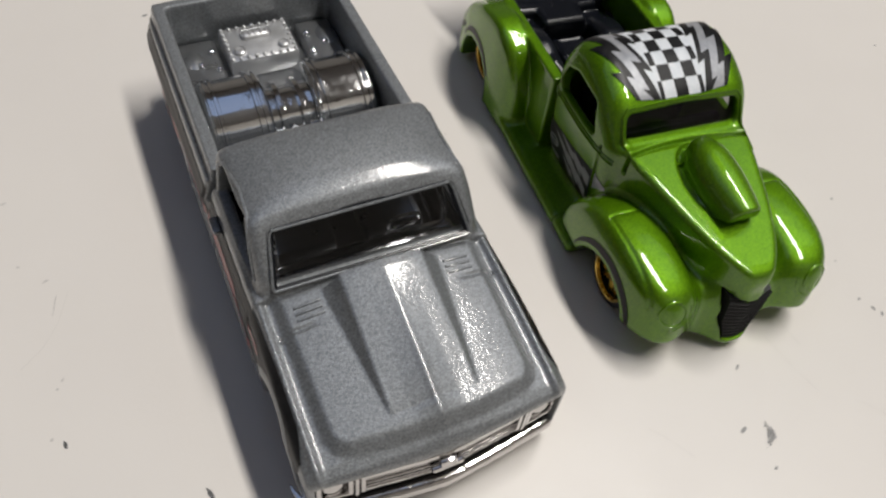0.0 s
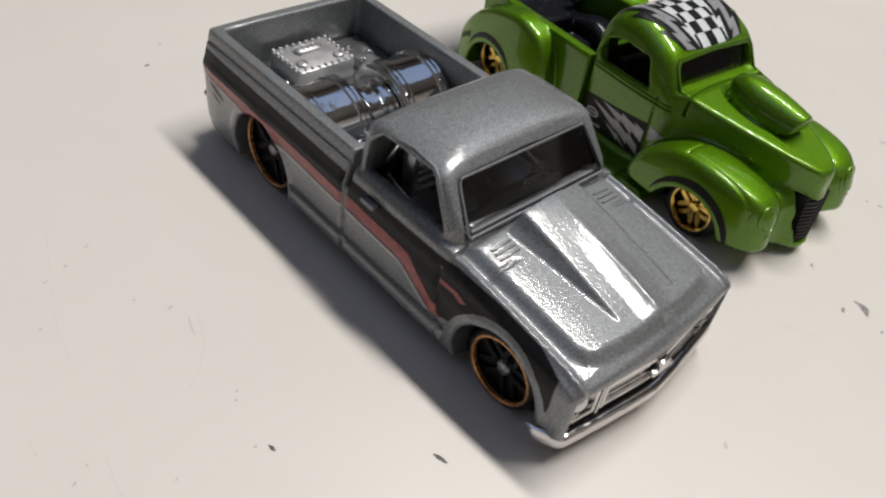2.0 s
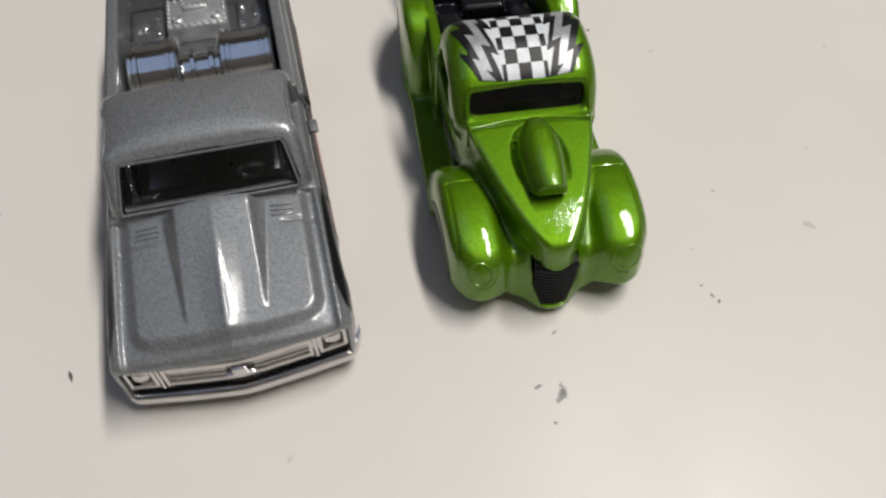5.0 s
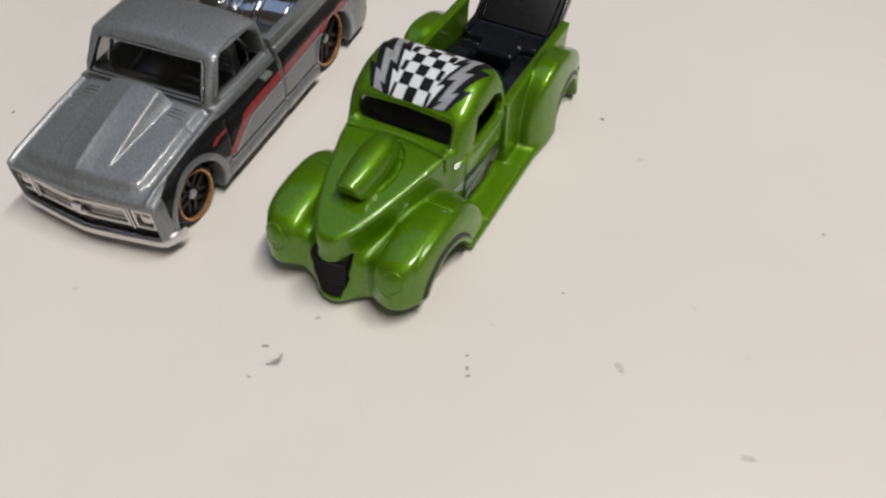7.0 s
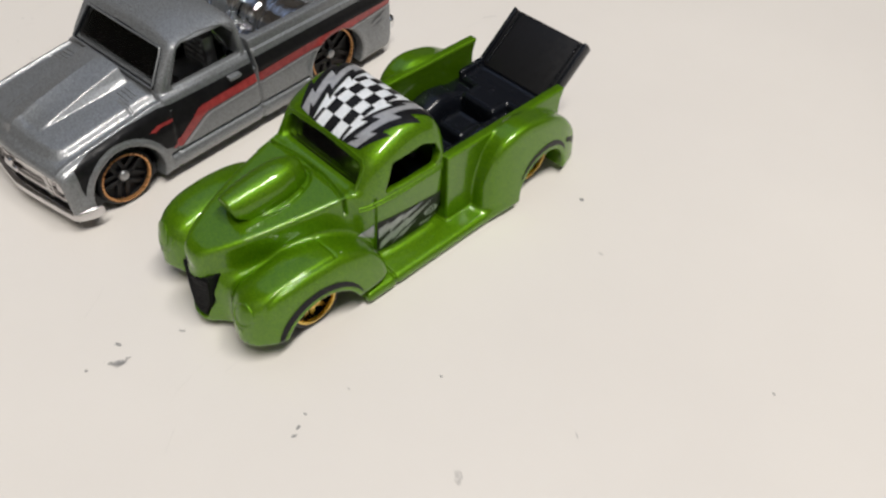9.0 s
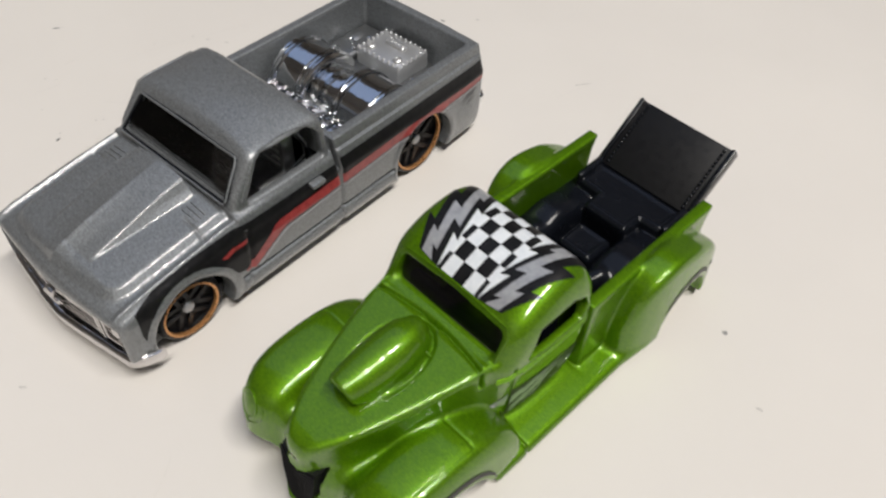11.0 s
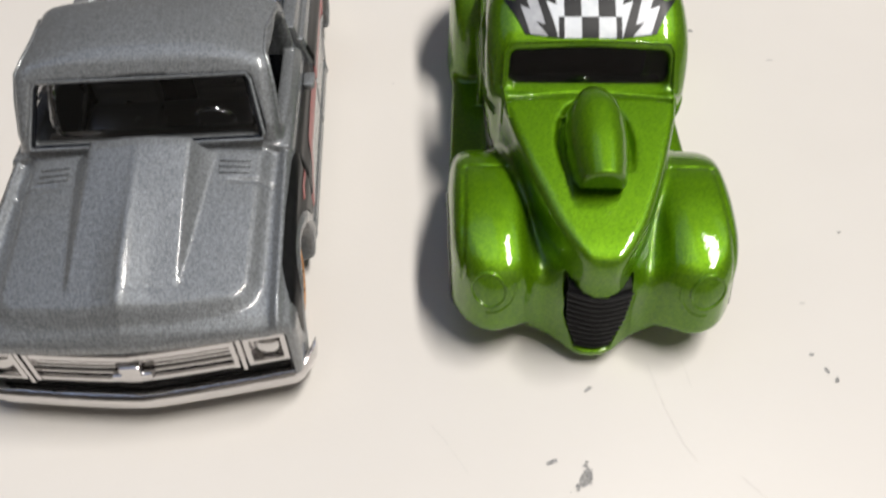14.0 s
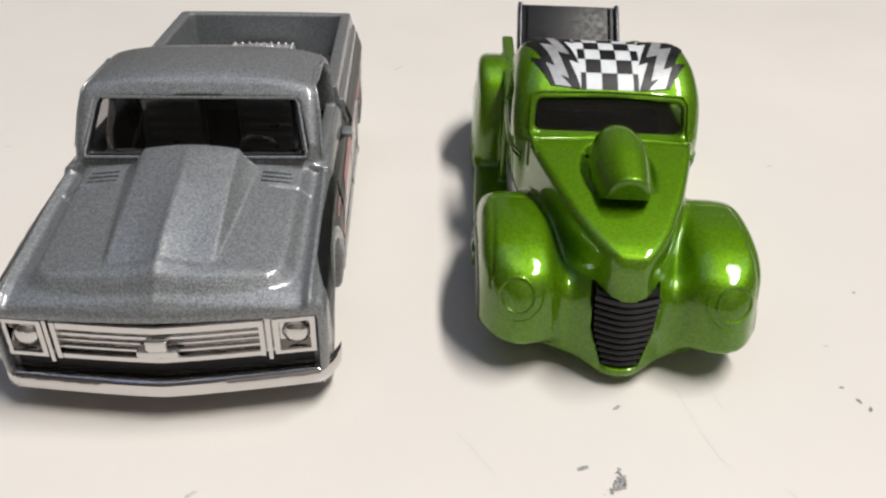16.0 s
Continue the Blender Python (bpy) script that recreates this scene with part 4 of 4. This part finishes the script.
    return skin_parts(f, d, GREEN, parent, sort, 1.032)


rod = thing("toy_pickup", pose(0.0442, 0.04288, 0, 0, 0, -5.68), "lime green die-cast toy hot rod pickup with chequered roof", "toy car", "toy cars on the desk")
LENGTHWAYS[0] = 45.0
_, green_tree = green_body(rod)

# hood scoop
f = Field(3.6, 18.0, 32.8, 13.2, 20.6, 0.15)
ridge = curve(f.ys, [18, 20, 24, 28, 30, 32], [18.4, 18.8, 19.5, 19.8, 19.5, 18.2], 0.8)[None, :, None]
half = np.maximum(np.interp(f.ys, [18, 19, 21.2, 24.2, 26.6, 28.8, 30.6, 31.4, 31.8, 32], [1.85, 2.0, 2.5, 2.9, 3.0, 2.7, 1.9, 1.13, 0.38, 0.2]), 0.2)[None, :, None]
high = np.maximum(ridge - 15.6, 0.3) * np.clip(half / 1.6, 0.2, 1)
d = (((f.x / half) ** 2.5 + (np.maximum(f.z - 15.6, 0) / high) ** 2.5) ** 0.4 - 1) * np.minimum(half, high) * 0.9
under = curve(f.ys, [18, 20, 22, 24], [16.1, 16.0, 14.5, 13.5], 0.4)[None, :, None]
d = smax(d, under - f.z, 0.3)
d = smax(d, 19.0 + (17.8 - f.z) * 0.25 - f.y, 0.5)
skin_parts(f, d, GREEN, rod, lambda a, b, c: [("hood_scoop", b > 0, "bulbous green hood scoop")])

# roof print
at_roof, down = (lambda a, b: (a, b, 30)), (0, 0, -1)
edge_l = [(-4.9, 48.2), (-3.6, 43.9), (-4.7, 44.3), (-3.3, 39.6), (-4.4, 40.1), (-3.2, 36.4)]
outer_l = [(-6.5, 36.7), (-8.7, 40.5), (-7.4, 40.0), (-9.3, 45.2), (-7.8, 44.7), (-9.0, 48.0)]
grey_l = [(-7.6, 48.1), (-6.1, 43.0), (-7.5, 43.4), (-6.0, 39.1), (-7.0, 39.5), (-6.0, 36.7), (-4.2, 36.5), (-5.4, 37.8), (-4.5, 37.5), (-5.6, 41.4), (-4.3, 40.9), (-5.9, 45.9), (-5.1, 45.6), (-5.8, 48.1)]


def flip(pts):
    return [(-a, b) for a, b in pts[::-1]]


decal("roof_print", [edge_l + flip(edge_l)], INK_WHITE, rod, green_tree, at_roof, down, 0.05, "white ground of the chequered roof print")
checks = []
for row in range(6):
    for col in range(-2, 3):
        if (row + col) % 2 == 0:
            x0, x1 = col * 1.72 - 0.86, col * 1.72 + 0.86
            if abs(col) == 2:
                x0, x1 = (x0 + 0.55 + 0.12 * (5 - row), x1) if col < 0 else (x0, x1 - 0.55 - 0.12 * (5 - row))
            checks.append([(x0, 36.35 + 1.97 * row), (x1, 36.35 + 1.97 * row), (x1, 36.35 + 1.97 * (row + 1)), (x0, 36.35 + 1.97 * (row + 1))])
for c in checks:
    decal("check_square", [c], INK_BLACK, rod, green_tree, at_roof, down, 0.075)
for mirror in (False, True):
    m = flip if mirror else (lambda pts: pts)
    decal("bolt_outline", [m(outer_l + edge_l)], INK_BLACK, rod, green_tree, at_roof, down, 0.1, "black jagged lightning outline")
    decal("bolt_fill", [m(grey_l)], INK_GREY, rod, green_tree, at_roof, down, 0.125, "grey jagged lightning bolt")

# headlight rings moulded on the fenders
for side in (-1, 1):
    for name, r, a0, a1, thick in (("headlight", 1.6, 0, 360, 0.2), ("headlight_brow", 2.45, 165, 275, 0.17)):
        path = []
        for k in range(37):
            q = radians(a0 + (a1 - a0) * k / 36)
            hit = green_tree.ray_cast(Vector((side * (10.0 + r * math.cos(q)), 2, 8.75 + r * math.sin(q))), Vector((0, 1, 0)))[0]
            path.append((hit.x, hit.y + 0.05, hit.z))
        bm = bmesh.new()
        add_tube(bm, path, thick, 8)
        part(name, bm, GREEN, rod)

# door print
for side in (-1, 1):
    spot, way = (lambda a, b: (side * 25, a, b)), (-side, 0, 0)
    decal("door_print", [[(36.2, 3.6), (48.6, 3.4), (48.6, 9.0), (36.2, 10.2)]], INK_BLACK, rod, green_tree, spot, way, 0.06, "black door print with grey bolts")
    decal("door_bolt", [[(36.4, 6.6), (38.4, 7.6), (38.2, 6.9), (40.8, 8.2), (40.6, 7.6), (44.8, 9.3), (40.4, 8.9), (40.7, 9.4), (37.8, 8.6), (38.2, 9.2), (36.4, 8.7)], [(36.6, 4.0), (38.8, 5.4), (38.6, 4.7), (41.4, 6.4), (41.2, 5.8), (46.6, 8.6), (41.6, 7.4), (41.8, 7.9), (38.8, 6.5), (39.1, 7.1), (36.8, 5.6)], [(38.6, 3.8), (40.6, 4.9), (40.4, 4.3), (43.6, 6.3), (40.8, 5.4), (41.0, 5.8)]], INK_GREY, rod, green_tree, spot, way, 0.09)
    decal("door_bolt", [[(33.0, 9.2), (35.6, 10.2), (35.6, 7.4), (34.6, 8.2)]], INK_GREY, rod, green_tree, spot, way, 0.09)
    ring = [(46.3 + 1.35 * math.cos(q), 6.3 + 0.8 * math.sin(q)) for q in (2 * math.pi * k / 20 for k in range(20))]
    hole = [(46.3 + 1.0 * math.cos(q), 6.3 + 0.5 * math.sin(q)) for q in (2 * math.pi * k / 20 for k in range(20))]
    decal("badge_ring", [[ring[k], ring[(k + 1) % 20], hole[(k + 1) % 20], hole[k]] for k in range(20)], INK_GREY, rod, green_tree, spot, way, 0.09)
    decal("badge_bar", [[(44.2, 4.3), (48.0, 4.1), (48.0, 4.5), (44.2, 4.8)], [(45.2, 6.2), (47.4, 6.1), (47.4, 6.4), (45.2, 6.5)]], INK_GREY, rod, green_tree, spot, way, 0.095)
    for cy, cz, r0, a0, a1, wide in ((23.2, 1.4, 7.05, 25, 180, 1.15), (67.2, 2.2, 6.6, 30, 150, 1.0)):
        n = 22
        inner, outer = [], []
        for k in range(n + 1):
            q = radians(a0 + (a1 - a0) * k / n)
            grow = math.sin(math.pi * k / n) ** 0.8 * wide
            inner.append((cy + r0 * math.cos(q), cz + r0 * math.sin(q)))
            outer.append((cy + (r0 + grow) * math.cos(q), cz + (r0 + grow) * math.sin(q)))
        decal("arch_stripe", [inner + outer[-2:0:-1]], INK_BLACK, rod, green_tree, spot, way, 0.07, "black printed line round the wheel arch")
    for a, b in ((73.2, 7.6), (74.2, 7.0), (75.1, 6.3)):
        decal("fender_mark", [[(a, b), (a + 0.7, b - 0.1), (a + 0.6, b - 1.0), (a - 0.1, b - 0.9)]], INK_BLACK, rod, green_tree, spot, way, 0.07, "small black bar, part of an unreadable mark")
    bm = bmesh.new()
    lo, hi = sorted((side * 9.8, side * 10.55))
    add_box(bm, (lo, 45.6, 12.2), (hi, 47.6, 12.8), 0.2)
    part("door_handle", bm, GREEN, rod)
    for low in (0.0, 0.62):
        path = []
        for k in range(25):
            yy = 33.6 + 15.3 * k / 24
            zz = float(np.interp(yy, [25.5, 30, 34, 38, 49], [12.9, 13.6, 14.1, 14.35, 14.5])) - low
            hit = green_tree.ray_cast(Vector((side * 25, yy, zz)), Vector((-side, 0, 0)))[0]
            path.append((hit.x + side * 0.02, yy, zz))
        bm = bmesh.new()
        add_tube(bm, path, 0.16, 8)
        part("belt_moulding", bm, GREEN, rod)

# grille
bm = bmesh.new()
add_prism(bm, [(-2.85, 13.15, 10.0), (0, 12.45, 9.3), (2.85, 13.15, 10.0), (2.5, 13.0, 5.5), (1.4, 12.9, 2.3), (0, 12.4, 2.2), (-1.4, 12.9, 2.3), (-2.5, 13.0, 5.5)], (0, 2.4, 0))
grille = part("grille", bm, TYRE, rod, "black ribbed shield grille")
for k in range(11):
    z = 2.5 + 0.66 * k
    half = np.interp(z, [2.2, 5.5, 10.3], [1.55, 2.65, 3.05])
    y0 = 12.0 + (z - 2.2) * 0.05
    bm = bmesh.new()
    add_tube(bm, [(half * q, y0 + 0.12 * abs(half * q) ** 1.6, z + 0.06 * abs(half * q) ** 1.4) for q in (-1, -0.75, -0.5, -0.25, 0, 0.25, 0.5, 0.75, 1)], 0.25, 6)
    part("grille_rib", bm, TYRE, grille)

# glass and cabin
bm = bmesh.new()
add_prism(bm, [(-8.4, 34.6, 16.4), (8.4, 34.6, 16.4), (8.2, 36.7, 20.1), (-8.2, 36.7, 20.1)], (0, 0.5, -0.25))
glass = part("windscreen", bm, SMOKED, rod, "dark smoked windscreen")
ring = [(-8.0, 17.0), (-7.5, 16.5), (7.5, 16.5), (8.0, 17.0), (7.95, 18.9), (7.4, 19.75), (3.5, 19.95), (0, 20.0), (-3.5, 19.95), (-7.4, 19.75), (-7.95, 18.9), (-8.0, 17.0)]
bead = []
for a, b in ring:
    hit = green_tree.ray_cast(Vector((a * 1.07, 20, b + (0.55 if b > 18 else -0.5))), Vector((0, 1, 0)))[0]
    bead.append((hit.x, hit.y - 0.02, hit.z))
frame_bm = bmesh.new()
add_tube(frame_bm, bead, 0.2, 8)
part("windscreen_bead", frame_bm, GREEN, rod)
glass.visible_shadow = False
bm = bmesh.new()
add_box(bm, (-8.2, 36.0, 6.1), (8.2, 48.2, 7.0), 0.2)
add_box(bm, (-8.0, 43.5, 7.0), (8.0, 47.0, 15.0), 0.8)
add_box(bm, (-8.0, 36.4, 10.0), (8.0, 38.0, 15.6), 0.5)
part("cabin", bm, BLACK, rod)

# black bed insert: wheel tubs with arms, small tray, T-shaped platform
f = Field(9.4, 49.0, 78.0, 3.6, 14.6, 0.18)


def rimmed(f, d, pts, z, rim=0.22):
    """A flat-topped block with a fine raised outline, drawn from above."""
    plan = outline(pts, f.xs[:, None], f.ys[None, :])[:, :, None]
    d = smin(d, smax(plan - 0.7, f.z - z, 0.7), 0.5)
    return d - np.where(f.z > z - 1.2, rim * np.exp(-(plan / 0.22) ** 2), 0)


d = round_box(f, (-9.2, 49.8, 3.8), (9.2, 76.2, 5.6), 0.4)
d = smin(d, round_box(f, (-7.6, 72.0, 4.0), (7.6, 76.6, 10.2), 0.4), 0.4)
d = smin(d, round_box(f, (8.0, 49.8, 4.0), (9.4, 74.6, 8.6), 0.3), 0.3)
hump = curve(f.ys, [54, 56.5, 59, 62, 65, 68, 71], [4.0, 7.2, 10.0, 11.0, 10.6, 9.4, 9.0], 0.7)[None, :, None]
tub = smax((f.z - hump) * 0.8, np.abs(f.x - 6.3) - 3.0 + 0.12 * (f.z - 6), 1.6)
d = smin(d, smax(tub, f.y - 72.0, 0.8), 0.7)
d = smin(d, chain(f, [(2.9, 51.2, 6.4, 1.0), (3.9, 54.2, 7.6, 1.1), (5.6, 58.2, 9.0, 1.3)], 0.6), 1.0)
d = smin(d, round_box(f, (-2.7, 51.0, 4.0), (2.7, 56.0, 7.6), 0.9), 0.4)
d = d - np.where(f.z > 7.0, 0.25 * np.exp(-((np.hypot(f.x, f.y - 53.4) - 1.0) / 0.25) ** 2), 0)
d = rimmed(f, d, [(-1, 60.6), (2.1, 60.6), (2.1, 64.6), (-1, 64.6)], 8.3)
d = rimmed(f, d, [(-1, 66.9), (3.0, 66.9), (3.2, 70.2), (6.4, 70.4), (6.6, 74.4), (-1, 74.6)], 10.5)
d = smin(d, round_box(f, (6.9, 69.6, 4.0), (7.9, 75.4, 11.5), 0.45), 0.3)
d = smin(d, chain(f, [(7.4, 70.6, 11.0, 0.55), (7.4, 74.6, 11.3, 0.55)], 0.2), 0.2)
skin_parts(f, d, BLACK, rod, lambda a, b, c: [("bed_insert", b > 0, "gloss black moulded bed insert")])
studs("stud", [(-2.6, 60.8 + 0.75 * k, 8.15) for k in range(6)], (0.22, 0.22, 0.25), BLACK, rod)
slope = Matrix.Rotation(math.atan2(7.0, 8.6), 3, "X")
pivot = (0, 75.2, 10.6)
bm = bmesh.new()
add_box(bm, (-7.5, 75.2, 9.9), (7.5, 86.2, 10.6), 0.15, 2, slope, pivot)
wing = part("rear_panel", bm, TYRE, rod, "black raised rear panel with riveted edges")
for sx in (-1, 1):
    bm = bmesh.new()
    lo, hi = sorted((sx * 7.4, sx * 8.15))
    add_box(bm, (lo, 74.8, 9.0), (hi, 86.3, 11.2), 0.25, 2, slope, pivot)
    part("side_rail", bm, BLACK, wing)
    row = [slope @ (Vector((sx * 6.6, 75.9 + 0.64 * k, 10.62)) - Vector(pivot)) + Vector(pivot) for k in range(16)]
    studs("rivet", row, (0.28, 0.28, 0.3), BLACK, wing)
bm = bmesh.new()
add_box(bm, (-8.4, 20, 0.5), (8.4, 75.0, 2.6), 0.3)
add_box(bm, (-12.9, 34.5, 0.45), (12.9, 58.0, 1.0), 0.2)
part("chassis", bm, BLACK, rod)
for sx in (-1, 1):
    toy_wheel(rod, sx * 12.05 - 0.4, 23.3, 4.4, 3.4, 3.6, sx, GOLD, GOLD, GOLD, 5, "black plastic wheel with gold five-spoke rim", 0.42)
    toy_wheel(rod, sx * 12.15 - 0.4, 67.4, 4.7, 3.6, 3.6, sx, GOLD, GOLD, GOLD, 5, "black plastic wheel with gold five-spoke rim", 0.42)
